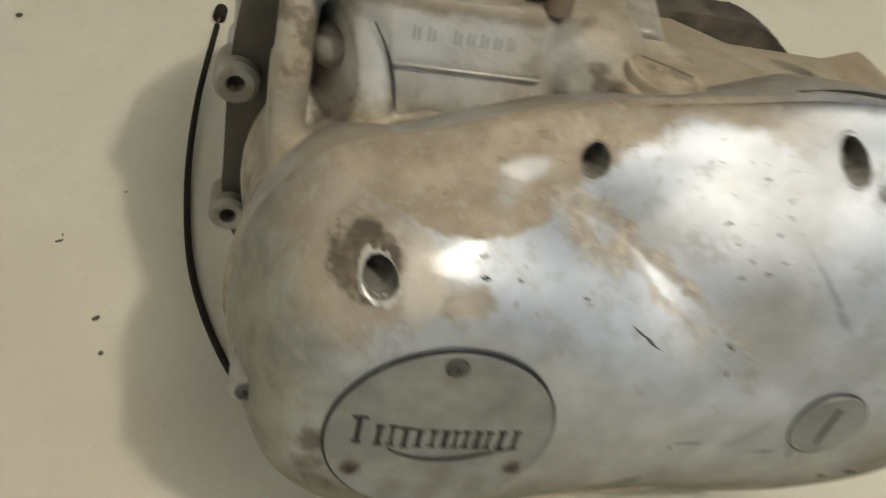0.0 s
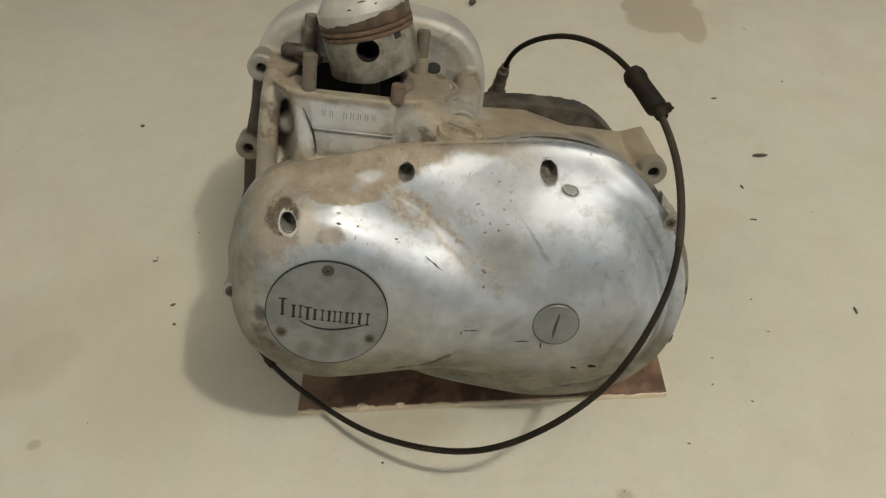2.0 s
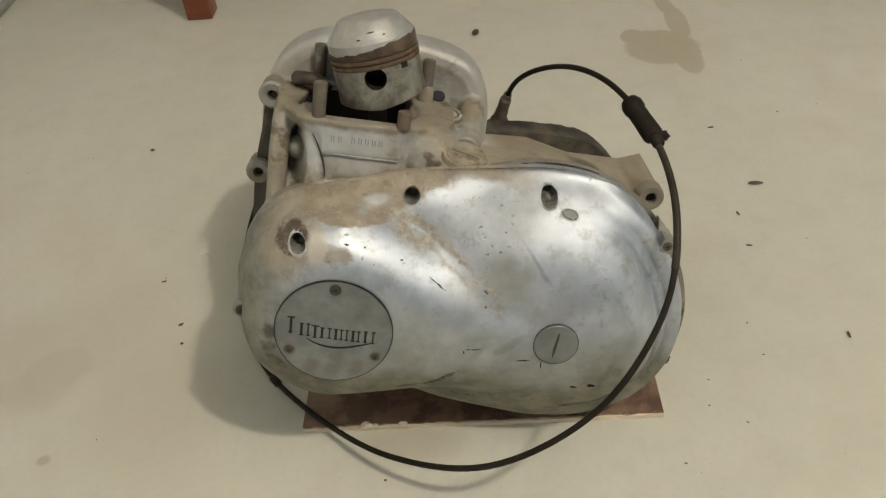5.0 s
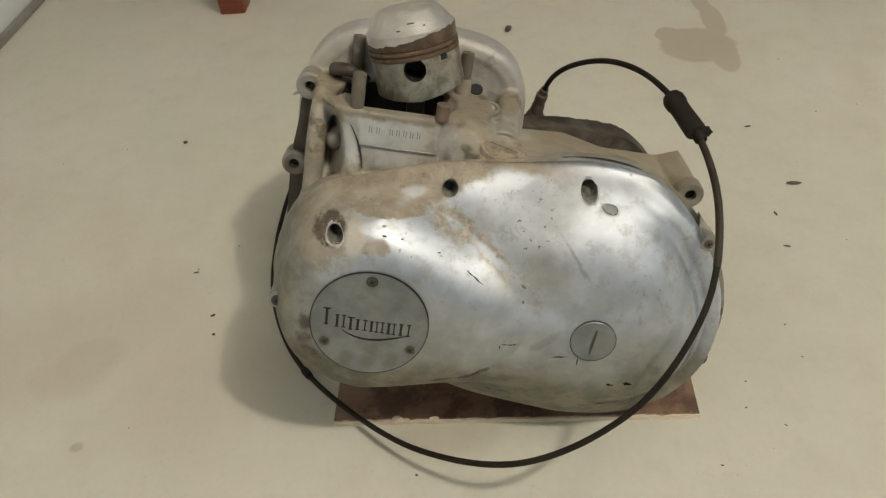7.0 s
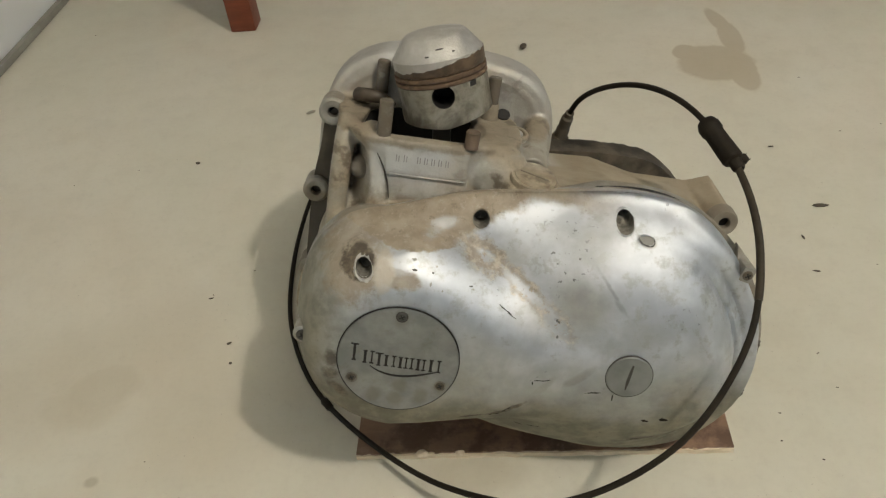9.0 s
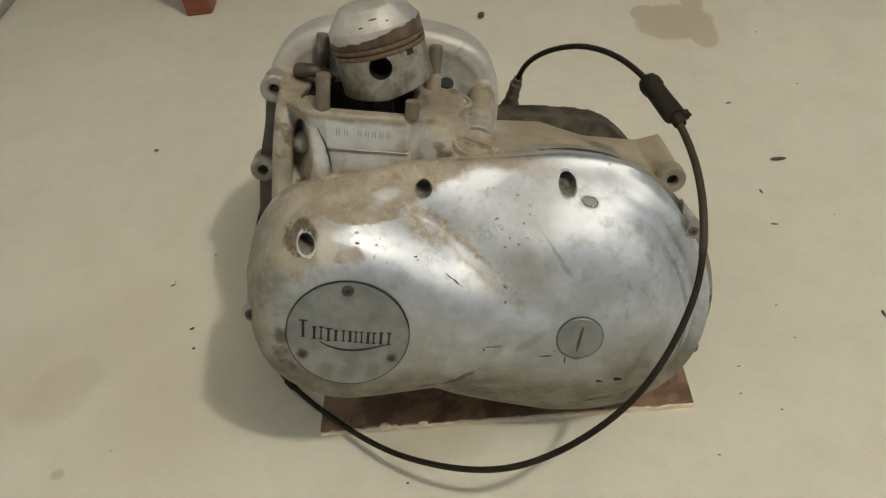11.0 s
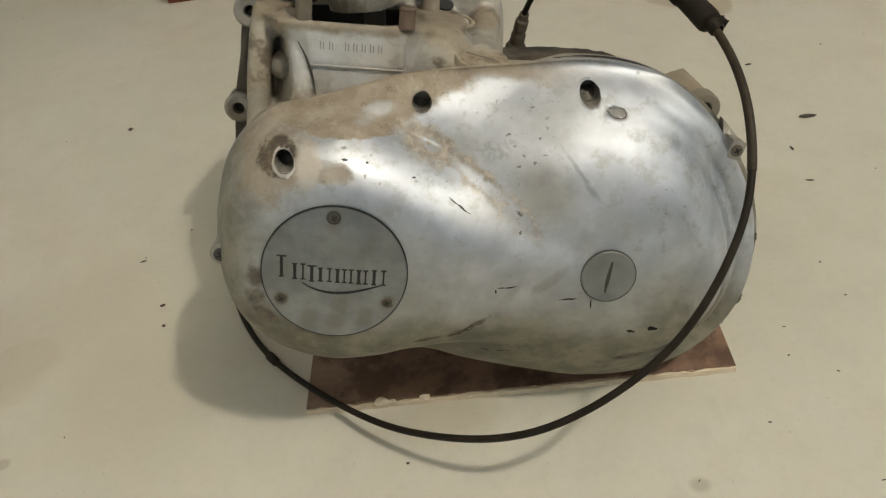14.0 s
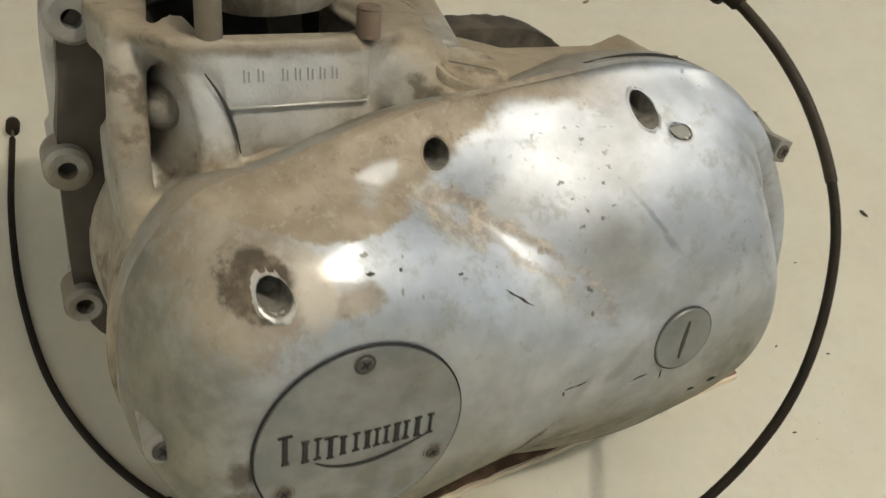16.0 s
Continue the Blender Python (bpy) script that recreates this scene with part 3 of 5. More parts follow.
def room():
    bm = bmesh.new()
    bmesh.ops.create_grid(bm, x_segments=24, y_segments=24, size=0.5)
    for v in bm.verts:
        v.co = Vector((X0 - 0.2 + (X1 - X0 + 0.4) * (v.co.x + 0.5), Y0 - 0.2 + (Y1 - Y0 + 0.4) * (v.co.y + 0.5), 0))
    r = bmesh.ops.extrude_face_region(bm, geom=bm.faces[:])
    bmesh.ops.translate(bm, verts=[v for v in r["geom"] if isinstance(v, bmesh.types.BMVert)], vec=(0, 0, -0.15))
    tagged(link("floor", bm, FLOOR, smooth=False), "pale cream sealed concrete floor with oil stains", "floor", kind="structure")
    # south and east walls are unseen additions, coloured as reflectors for the engine
    for name, b, mat, lab in (
            ("wall_west", (X0 - 0.12, X0, Y0, Y1, 0, H), WHITE, "white painted wall above a grey joint"),
            ("wall_east", (X1, X1 + 0.12, Y0, Y1, 0, H), PALE_REFLECTOR, "unseen wall, pale blue to brighten the engine's reflections"),
            ("wall_north", (X0 - 0.12, X1 + 0.12, Y1, Y1 + 0.12, 0, H), WALL, "pale painted plain wall"),
            ("wall_south", (X0 - 0.12, X1 + 0.12, Y0 - 0.12, Y0, 0, H), BLUE_REFLECTOR, "unseen wall, blue to tint the engine's reflections")):
        tagged(link(name, box(*b), mat, smooth=False), lab, "wall", kind="structure")
    tagged(link("ceiling", box(X0 - 0.12, X1 + 0.12, Y0 - 0.12, Y1 + 0.12, H + 0.002, H + 0.12), CEIL, smooth=False), "plain white painted ceiling", "ceiling", kind="structure")
    tagged(link("baseboard", bevel(box(X0 + 0.001, X0 + 0.012, Y0, Y1, 0, 0.012), 0.002), DARK_TRIM), "thin grey strip along the wall foot", "baseboard", kind="structure")


room()


def ceiling_lamp():
    e = tagged(new("ceiling_lamp"), "round white lamp hanging under the ceiling", "lamp")
    e.location = (1.25, -0.85, H)
    part("stem", tube([(0, 0, 0.002), (0, 0, -0.16)], 0.008), LAMP_WHITE, e)
    part("canopy", lathe([(0, -0.03), (0.03, -0.03), (0.05, -0.02), (0.055, 0.0015), (0, 0.0015)], (0, 0, 0)), LAMP_WHITE, e)
    part("rose", lathe([(0.0, -0.225), (0.05, -0.225), (0.06, -0.235), (0.05, -0.245), (0.0, -0.245)], (0, 0, 0)), LAMP_WHITE, e)


ceiling_lamp()


# ---- things on the floor ----
def table():
    e = tagged(new("table"), "red-stained timber table standing on square legs", "table")
    e.location = (-0.331, 0.828, 0)
    for x, y in ((0.0, 0.0), (1.45, 0.0), (0.0, 0.75), (1.45, 0.75)):
        bm = bmesh.new()
        b = bevel(box(-0.0205, 0.0205, -0.0205, 0.0205, 0.0, 0.70), 0.003)
        bmesh.ops.translate(b, verts=b.verts, vec=(x, y, 0))
        part("leg", b, LEG, e)
        bm.free()
    part("tabletop", bevel(box(-0.06, 1.51, -0.04, 0.83, 0.70, 0.735), 0.004), LEG, e)


table()


def board():
    e = tagged(new("plywood_board"), "red-brown laminated plywood board with a splintered pale edge", "board")
    e.location = (0.0985, 0.152, 0)
    w, d, t = 0.1515, 0.152, 0.0060
    bm = bmesh.new()
    n = 60
    def front(x):
        return -d + 0.0012 * noise.noise(Vector((x * 120, 3, 0))) + 0.0006 * noise.noise(Vector((x * 500, 7, 0)))
    # core of raw plies under a thin laminate skin
    for name, z0, z1, back, mat, lab in (("core", 0.0, t - 0.0014, 0.0, BOARD_EDGE, "pale raw plies"), ("face", t - 0.0013, t, 0.0016, BOARD_TOP, "")):
        bm = bmesh.new()
        rows = []
        for i in range(n + 1):
            x = -w + 2 * w * i / n
            rows.append([bm.verts.new((x, front(x) + back + (0.0018 * max(-0.3, noise.noise(Vector((x * 70, 11, 0)))) + 0.0008 * noise.noise(Vector((x * 400, 2, 0))) if back else 0), z)) for z in (z0, z1)]
                        + [bm.verts.new((x, d, z)) for z in (z1, z0)])
        for a, b in zip(rows, rows[1:]):
            for k in range(4):
                bm.faces.new((a[k], a[(k + 1) % 4], b[(k + 1) % 4], b[k]))
        bm.faces.new(rows[0])
        bm.faces.new(rows[-1])
        part(name, bm, mat, e, lab, smooth=False)
    for x, s in ((-0.097, 1.0), (-0.066, 0.8), (-0.09, 0.5)):
        bm = bmesh.new()
        bmesh.ops.create_icosphere(bm, subdivisions=2, radius=0.0042 * s)
        for v in bm.verts:
            v.co = Vector((v.co.x * 1.3, v.co.y * 0.9, v.co.z * 0.85)) + Vector(noise.noise_vector(v.co * 300 + Vector((x * 50, 0, 0)))) * 0.0016
            v.co += Vector((x, -d + 0.001, t - 0.0005))
        part("splinter", bm, BOARD_EDGE, e, "pale splinter of raw ply")


board()

# ---- the engine ----
engine = tagged(new("motorcycle_engine"), "dirty aluminium motorcycle engine with piston standing on a board", "engine")
engine.matrix_world = Matrix.Translation(DISC + AXES @ BASE) @ AXES.to_4x4()

# rim of the primary cover, as a rounded pear of two lobes
RIM = smooth_loop([(-0.075, 0.004), (-0.068, 0.045), (-0.045, 0.0735), (-0.014, 0.0845), (0.010, 0.0930), (0.040, 0.1025), (0.090, 0.1105), (0.140, 0.117), (0.180, 0.112),
                   (0.210, 0.095), (0.234, 0.068), (0.2535, 0.036), (0.2625, 0.0), (0.2575, -0.036), (0.2365, -0.067), (0.202, -0.0875), (0.165, -0.0960),
                   (0.125, -0.0925), (0.085, -0.0865), (0.055, -0.080), (0.025, -0.088), (-0.008, -0.091), (-0.040, -0.080), (-0.062, -0.055), (-0.073, -0.026)], 18)
RIM_W = -0.056


def cover_height(P):
    """Height of the cover's skin over its plan: a teardrop drum round the disc and a round dome."""
    u, v = P[:, 0], P[:, 1]
    du = u - 0.156
    rr = np.hypot(np.where(du < 0, 0.80 * du, 0.62 * du), v)
    right = -0.003 - 2.9 * rr ** 2 - 30.0 * np.maximum(rr - 0.06, 0) ** 3
    right -= 3.5 * np.maximum(-v - 0.02, 0) ** 2
    # towards the top the dome stays flat longer and then rolls over
    rs = np.linspace(0, 0.16, 321)
    slope = np.interp(rs, (0, 0.03, 0.05, 0.065, 0.078, 0.090, 0.105, 0.16), (0, 0.09, 0.24, 0.40, 0.62, 0.97, 1.42, 1.9))
    drop = np.concatenate(([0], np.cumsum((slope[1:] + slope[:-1]) * 0.5 * (rs[1] - rs[0]))))
    roll = -0.003 - np.interp(rr, rs, drop)
    f = np.clip(v / 0.06, 0, 1)
    right = right + (roll - right) * f * f * (3 - 2 * f)
    s = np.clip(u / 0.105, 0, 1)
    s = s * s * (3 - 2 * s) * 0.5 + s * 0.5
    d = np.hypot(u - 0.105 * np.clip(u / 0.105, 0, 1), v + 0.006 * s)
    R = 0.081 + 0.004 * np.clip(v / 0.08, -1, 1) - 0.030 * s
    flat = (0.52 - 0.30 * s) * R
    t = np.clip((d - flat) / (R - flat), 0, 1)
    fall = 0.056 - 0.016 * s
    left = -0.0015 * s - fall * (1 - np.sqrt(1 - 0.985 * t * t)) - 0.05 * np.clip(d / R - 1, 0, 3)
    k = 0.0060
    m = np.maximum(left, right)
    top = m + k * np.log(np.exp((left - m) / k) + np.exp((right - m) / k)) * 0.75
    base = -0.0385 - 0.70 * 0.008 * np.log1p(np.exp((v - 0.080) / 0.008))
    m = np.maximum(top, base)
    top = m + 0.005 * np.log(np.exp((top - m) / 0.005) + np.exp((base - m) / 0.005)) * 0.7
    return np.minimum(top, 0.0)


HOLES = [((0.0437, 0.0880), 0.0056, 0.022), ((0.1382, 0.1008), 0.0060, 0.022), ((-0.0292, 0.0603), 0.0054, 0.022)]


def primary_cover():
    rim = np.array([(p.x, p.y) for p in RIM])
    n, m = len(rim), 110
    c = np.array((0.085, 0.004))
    s = 1 - np.linspace(0, 1, m) ** 1.15
    G = c + (rim[:, None, :] - c) * s[None, :, None]
    P = G.reshape(-1, 2)
    a, b = rim, np.roll(rim, -1, 0)
    d2 = np.full(len(P), 9.0)
    for p, q in zip(a, b):
        e = q - p
        k = np.clip(((P - p) @ e) / (e @ e), 0, 1)
        d2 = np.minimum(d2, ((P - p - k[:, None] * e) ** 2).sum(1))
    dist = np.sqrt(d2)
    for (hu, hv), r, _ in HOLES:
        o = P - (hu, hv)
        q = np.hypot(o[:, 0], o[:, 1])
        near = (np.abs(q - r) < 0.0012) & (dist > 0.002)
        P[near] = (hu, hv) + o[near] / q[near, None] * r
    w = cover_height(P)
    # rounded shoulder, hollow fillet, then a narrow flange
    side = np.clip((P[:, 0] - 0.17) / 0.05, 0, 1)
    t = np.clip(dist / 0.016, 0, 1)
    g = 0.5 * np.sqrt(np.clip(1 - (1 - t) ** 2, 0, 1)) + 0.5 * (1 - (1 - t) ** 2)
    plain = RIM_W + (w - RIM_W) * g
    ramp = lambda x0, x1: (lambda q: q * q * (3 - 2 * q))(np.clip((dist - x0) / (x1 - x0), 0, 1))
    step = 0.006 + 0.010 * ramp(-0.001, 0.005) + 0.06 * np.minimum(dist, 0.020)
    step += 0.0045 * ramp(0.0145, 0.0200)
    t = np.clip((dist - 0.0225) / 0.022, 0, 1)
    g = 0.55 * np.sqrt(np.clip(1 - (1 - t) ** 2, 0, 1)) + 0.45 * t * t * (3 - 2 * t)
    terraced = RIM_W + step + np.maximum(w - RIM_W - step, 0) * g
    terraced -= 0.0028 * np.exp(-((dist - 0.0142) / 0.0022) ** 2) + 0.0032 * np.exp(-((dist - 0.0230) / 0.0028) ** 2)
    w = plain + (terraced - plain) * side
    skin = [P.copy(), w.copy()]
    bm = bmesh.new()
    deep = np.zeros(len(P), int)
    for i, ((hu, hv), r, depth) in enumerate(HOLES):
        q = np.hypot(P[:, 0] - hu, P[:, 1] - hv)
        inside = q < r - 1e-5
        w[inside] = w[inside].min() - depth
        deep[inside] = 1
    slot = ((P[:, 0] - 0.1525) / 0.0058) ** 2 + ((P[:, 1] - 0.0935 + 0.03 * (P[:, 0] - 0.1525)) / 0.0028) ** 2
    w -= 0.0016 * np.clip((1.15 - slot) * 4, 0, 1)
    vs = [bm.verts.new((p[0], p[1], h)) for p, h in zip(P[:n * m], w)]
    last = m - 1
    mid = bm.verts.new((c[0], c[1], float(cover_height(np.array([c]))[0])))
    for i in range(n):
        j = (i + 1) % n
        for k in range(m - 2):
            q = (i * m + k, j * m + k, j * m + k + 1, i * m + k + 1)
            if not deep[list(q)].max():
                bm.faces.new([vs[x] for x in q])
        bm.faces.new((vs[i * m + m - 2], vs[j * m + m - 2], mid))
    skirt = [bm.verts.new((p[0], p[1], RIM_W - 0.005)) for p in rim]
    for i in range(n):
        j = (i + 1) % n
        bm.faces.new((vs[i * m], skirt[i], skirt[j], vs[j * m]))
    bm.faces.new(skirt)
    for v in [v for v in bm.verts if not v.link_faces]:
        bm.verts.remove(v)
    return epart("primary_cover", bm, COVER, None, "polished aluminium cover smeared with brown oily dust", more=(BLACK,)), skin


cover, SKIN = primary_cover()


def skin_at(u, v):
    """Height of the finished skin, taken from its nearest points."""
    d = (SKIN[0][:, 0] - u) ** 2 + (SKIN[0][:, 1] - v) ** 2
    k = np.argpartition(d, 4)[:4]
    q = 1.0 / (d[k] + 1e-9)
    return float((SKIN[1][k] * q).sum() / q.sum())


def screw_well(hu, hv, r, depth):
    """A clean countersunk well let into the skin."""
    bm = bmesh.new()
    n = 40
    rings = []
    for rad, rel in ((1.30, -0.0010), (1.17, 0.0003), (1.07, 0.0003), (1.0, -0.0008), (0.97, -depth * 0.5), (0.93, -depth), (0.5, -depth - 0.001), (0.3, -depth - 0.0015)):
        ring = []
        for i in range(n):
            a = 2 * math.pi * i / n
            x, y = hu + rad * r * math.cos(a), hv + rad * r * math.sin(a)
            xs, ys = hu + max(rad, 1.15) * r * math.cos(a), hv + max(rad, 1.15) * r * math.sin(a)
            ring.append(bm.verts.new((x, y, skin_at(xs, ys) + rel)))
        rings.append(ring)
    for k, (a, b) in enumerate(zip(rings, rings[1:])):
        for i in range(n):
            f = bm.faces.new((a[i], a[(i + 1) % n], b[(i + 1) % n], b[i]))
            f.material_index = 0 if k < 3 else (1 if k < 5 else 2)
    bm.faces.new(rings[-1]).material_index = 2
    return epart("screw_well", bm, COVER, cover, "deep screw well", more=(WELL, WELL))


for (hu, hv), hr, hd in HOLES:
    screw_well(hu, hv, hr, 0.016)


def gouge(name, u, v, half, width, turn, seed):
    """A dark tapered scratch lying along the skin, with an uneven outline."""
    bm = bmesh.new()
    n = 12
    c, s = math.cos(radians(turn)), math.sin(radians(turn))
    rows = []
    for i in range(n + 1):
        x = -1 + 2 * i / n
        wide = width * (1 - x * x) ** 0.7 * (0.75 + 0.7 * noise.noise(Vector((x * 2.3, seed, 0)))) + 0.00005
        bend = 0.12 * half * noise.noise(Vector((x * 1.1, seed, 4)))
        row = []
        for k in (-1, 0, 1):
            p = (u + c * x * half - s * (bend + k * wide), v + s * x * half + c * (bend + k * wide))
            row.append(bm.verts.new((*p, skin_at(*p) + (0.00022 if v > -0.05 else 0.0007))))
        rows.append(row)
    for a, b in zip(rows, rows[1:]):
        for k in (0, 1):
            bm.faces.new((a[k], a[k + 1], b[k + 1], b[k]))
    epart(name, bm, STAMP if name == "chip" else PIT if v < 0 else SEAM, cover)


for k, (u, v, half, turn) in enumerate(SCRATCHES):
    gouge("scratch", u, v, half, 0.0005, turn, k * 3.7)
for k, (u, v, half, wide) in enumerate(NICKS):
    gouge("nick" if k > 4 else "chip", u, v, half * (1.0 if k > 4 else 0.8), wide * (1.0 if k > 4 else 0.7), -8.0, 50 + k * 2.9)

DARK_SCREW = plain_material("oily dark screw", (0.055, 0.053, 0.046), 0.55, 0.0)


def screw_head(at, axis, r, parent, material=DARK_SCREW, cross=True):
    bm = lathe([(r, -0.004), (r, 0.0006), (r * 0.85, 0.0012), (r * 0.35, 0.0012), (r * 0.28, 0.0001), (0, 0.0001)], at, axis, 24)
    s = epart("screw", bm, material, parent)
    if cross:
        q = Vector((0, 0, 1)).rotation_difference(Vector(axis)).to_matrix().to_4x4()
        bm = bmesh.new()
        for a in (0.5, 2.07):
            box(-r * 0.6, r * 0.6, -r * 0.13, r * 0.13, 0.0009, 0.0014, bm, Matrix.Translation(at) @ q @ Matrix.Rotation(a, 4, "Z"))
        epart("slot", bm, BLACK, s, smooth=False)
    return s


bm = bmesh.new()
rings = []
for k, rel in ((1.08, -0.0008), (1.02, 0.0000), (0.97, -0.0001), (0.92, -0.0012), (0.45, -0.0013)):
    ring = []
    for i in range(40):
        a = 2 * math.pi * i / 40
        x = 0.1525 + 0.0058 * k * math.cos(a)
        y = 0.0935 - 0.03 * (x - 0.1525) + 0.0025 * k * math.sin(a) * (1.0 + 0.35 * math.cos(a)) + 0.0022 * max(0.0, -math.cos(a)) ** 3
        ring.append(bm.verts.new((x, y, skin_at(x, y) + rel)))
    rings.append(ring)
# the dark wall ring paints the shade at the recess's edge
for k, (a, b) in enumerate(zip(rings, rings[1:])):
    for i in range(40):
        bm.faces.new((a[i], a[(i + 1) % 40], b[(i + 1) % 40], b[i])).material_index = (0, 0, 1, 2)[k]
bm.faces.new(rings[-1]).material_index = 2
epart("cast_recess", bm, COVER, cover, "small worn oval recess", more=(SEAM, STAMP))

# round inspection disc with seam, screws and a band of raised marks
disc = epart("inspection_disc", lathe([(0.0402, -0.006), (0.0402, 0.0014), (0.0400, 0.0017), (0.030, 0.0020), (0, 0.0022)], (0, 0.0005, 0), seg=96), DISC_METAL, None, "dull round aluminium inspection plate")
epart("seam", lathe([(0.0403, -0.004), (0.0403, 0.0012), (0.0409, 0.0012), (0.0409, -0.004)], (0, 0.0005, 0), seg=96), BLACK, disc)
for u, v, mat in ((-0.0012, 0.0348, None), (-0.0294, -0.0163, SCREW), (0.0300, -0.0160, SCREW)):
    # dark rings put the shade of the sunken screws into colour
    epart("recess", lathe([(0.0040, 0.0019), (0.0040, 0.0023), (0.0030, 0.0021)], (u, v, 0), seg=24), WELL if mat else SEAM, disc)
    screw_head((u, v, 0.0016), (0, 0, 1), 0.0030 if mat else 0.0032, disc, mat or DARK_SCREW)


def badge():
    """A row of plain dark stems with small feet, and a sweep under them."""
    x = -0.0340
    for width, height, y, stems in ((0.0092, 0.0125, 0.0042, (0.52,)), (0.0078, 0.0092, 0.0014, (0.2, 0.78)), (0.0036, 0.0095, 0.0004, (0.5,)), (0.0084, 0.0080, 0.0, (0.2, 0.8)),
                                    (0.0104, 0.0080, -0.0003, (0.14, 0.5, 0.86)), (0.0070, 0.0082, -0.0005, (0.22, 0.76)), (0.0088, 0.0088, -0.0004, (0.2, 0.8))):
        bm = bmesh.new()
        for k, s in enumerate(stems):
            half = 0.00085 if k == 0 else 0.0005
            cx = x + width * s
            box(cx - half, cx + half, y - height / 2, y + height / 2, 0.0019, 0.0026, bm)
            for end in (-1, 1):
                wide = 0.0026 if len(stems) == 1 and end > 0 else 0.0014
                box(cx - wide, cx + wide, y + end * height / 2 - 0.0003, y + end * height / 2 + 0.0004, 0.0019, 0.00255, bm)
        epart("badge_bar", bm, BLACK, disc, "dark raised bar", smooth=False)
        x += width + 0.0013
    pts = [(-0.018 + 0.046 * k / 16, -0.0055 - 0.0062 * math.sin(math.pi * (k / 16) ** 0.8) + 0.001 * k / 16, 0.0021) for k in range(17)]
    epart("badge_sweep", tube(pts, lambda s: 0.0002 + 0.0006 * math.sin(math.pi * min(1, s + 0.02)) ** 0.7, 8), BLACK, disc, "dark raised sweep")


badge()


def chain_plug():
    n = Vector((0.0, 0.04, 1)).normalized()
    at = (0.1560, 0.0058, max(skin_at(0.156 + 0.0163 * math.cos(0.4 * k), 0.0058 + 0.0163 * math.sin(0.4 * k)) for k in range(16)) - 0.0004)
    p = epart("chain_plug", lathe([(0.0157, -0.004), (0.0157, 0.0005), (0.0152, 0.0010), (0, 0.0011)], at, n, 64), PLUG, None, "round slotted aluminium plug")
    epart("seam", lathe([(0.0158, -0.003), (0.0158, 0.0004), (0.0163, 0.0004), (0.0163, -0.003)], at, n, 64), SEAM, p)
    q = Vector((0, 0, 1)).rotation_difference(n).to_matrix().to_4x4()
    m = Matrix.Translation(at) @ q @ Matrix.Rotation(-0.05, 4, "Z")
    bm = hull([m @ Vector((x, y, z)) for z in (0.0007, 0.0014) for x, y in ((-0.0004, 0.0095), (0.0006, 0.0095), (-0.0010, 0.0040), (0.0009, 0.0050), (-0.0014, -0.0030), (0.0008, -0.0040), (-0.0006, -0.0100), (0.0001, -0.0105))])
    epart("slot", bm, SEAM, p, smooth=False)


chain_plug()

# chipped ring round the filler hole
bm = bmesh.new()
rings = []
for rad, rel in ((0.97, -0.003), (1.0, 0.0008), (1.13, 0.0014), (1.27, 0.0009), (1.44, -0.0009)):
    ring = []
    for i in range(48):
        a = 2 * math.pi * i / 48
        wide = 1.0 + (rad - 1.0) * (0.62 + 0.45 * math.cos(a + 2.2) + 0.55 * noise.noise(Vector((math.cos(a) * 1.3, math.sin(a) * 1.3, 5.0))) + 0.5 * noise.noise(Vector((math.cos(a) * 5, math.sin(a) * 5, 9.0))))
        x, y = -0.0292 + 0.0055 * wide * math.cos(a), 0.0603 + 0.0055 * wide * math.sin(a)
        ring.append(bm.verts.new((x, y, skin_at(x, y) + rel + 0.0008 * noise.noise(Vector((x * 700, y * 700, 1))))))
    rings.append(ring)
for a, b in zip(rings, rings[1:]):
    for i in range(48):
        bm.faces.new((a[i], a[(i + 1) % 48], b[(i + 1) % 48], b[i]))
epart("filler_rim", bm, CHIP, cover, "bare chipped metal edge")
boss = epart("screw_boss", bevel(lathe([(0.0062, -0.03), (0.0066, 0.0), (0.004, 0.001), (0, 0.001)], (-0.0662, -0.001, -0.0190), (0, 0, 1), 24), 0.0006), CAST, cover)
screw_head((-0.0662, -0.001, -0.0180), (0, 0, 1), 0.0042, boss)
lug_m = Matrix.Translation((0.2300, 0.0740, 0.0)) @ Matrix.Rotation(radians(-12), 4, "Z")
boss = epart("screw_boss", bevel(box(-0.0046, 0.0046, -0.0056, 0.0056, -0.062, -0.0395, hull([lug_m @ Vector(p) for p in ((-0.0046, 0.0, -0.050), (0.004, 0.005, -0.050), (-0.008, 0.013, -0.057), (-0.0046, 0.0, -0.063), (0.004, 0.005, -0.063), (-0.008, 0.013, -0.063))]), lug_m), 0.0010, 2), CAST, cover, "tan square screw lug")
screw_head((0.2300, 0.0740, -0.0397), (0, 0, 1), 0.0036, boss, STEEL)

for lu, lv, lw, size in ((0.2605, 0.0150, -0.0500, 0.0030), (0.2600, -0.0280, -0.0490, 0.0042), (0.2530, -0.0460, -0.0490, 0.0030)):
    bm = bmesh.new()
    bmesh.ops.create_icosphere(bm, subdivisions=2, radius=size)
    for v in bm.verts:
        v.co = Vector((v.co.x * 0.6, v.co.y * 1.1, v.co.z * 0.7)) + Vector(noise.noise_vector(v.co * 420 + Vector((lv * 90, 0, 0)))) * size * 0.5 + Vector((lu, lv, lw))
    epart("dirt_lump", bm, GREASE_SHADE, cover, "dark lump of caked dirt")

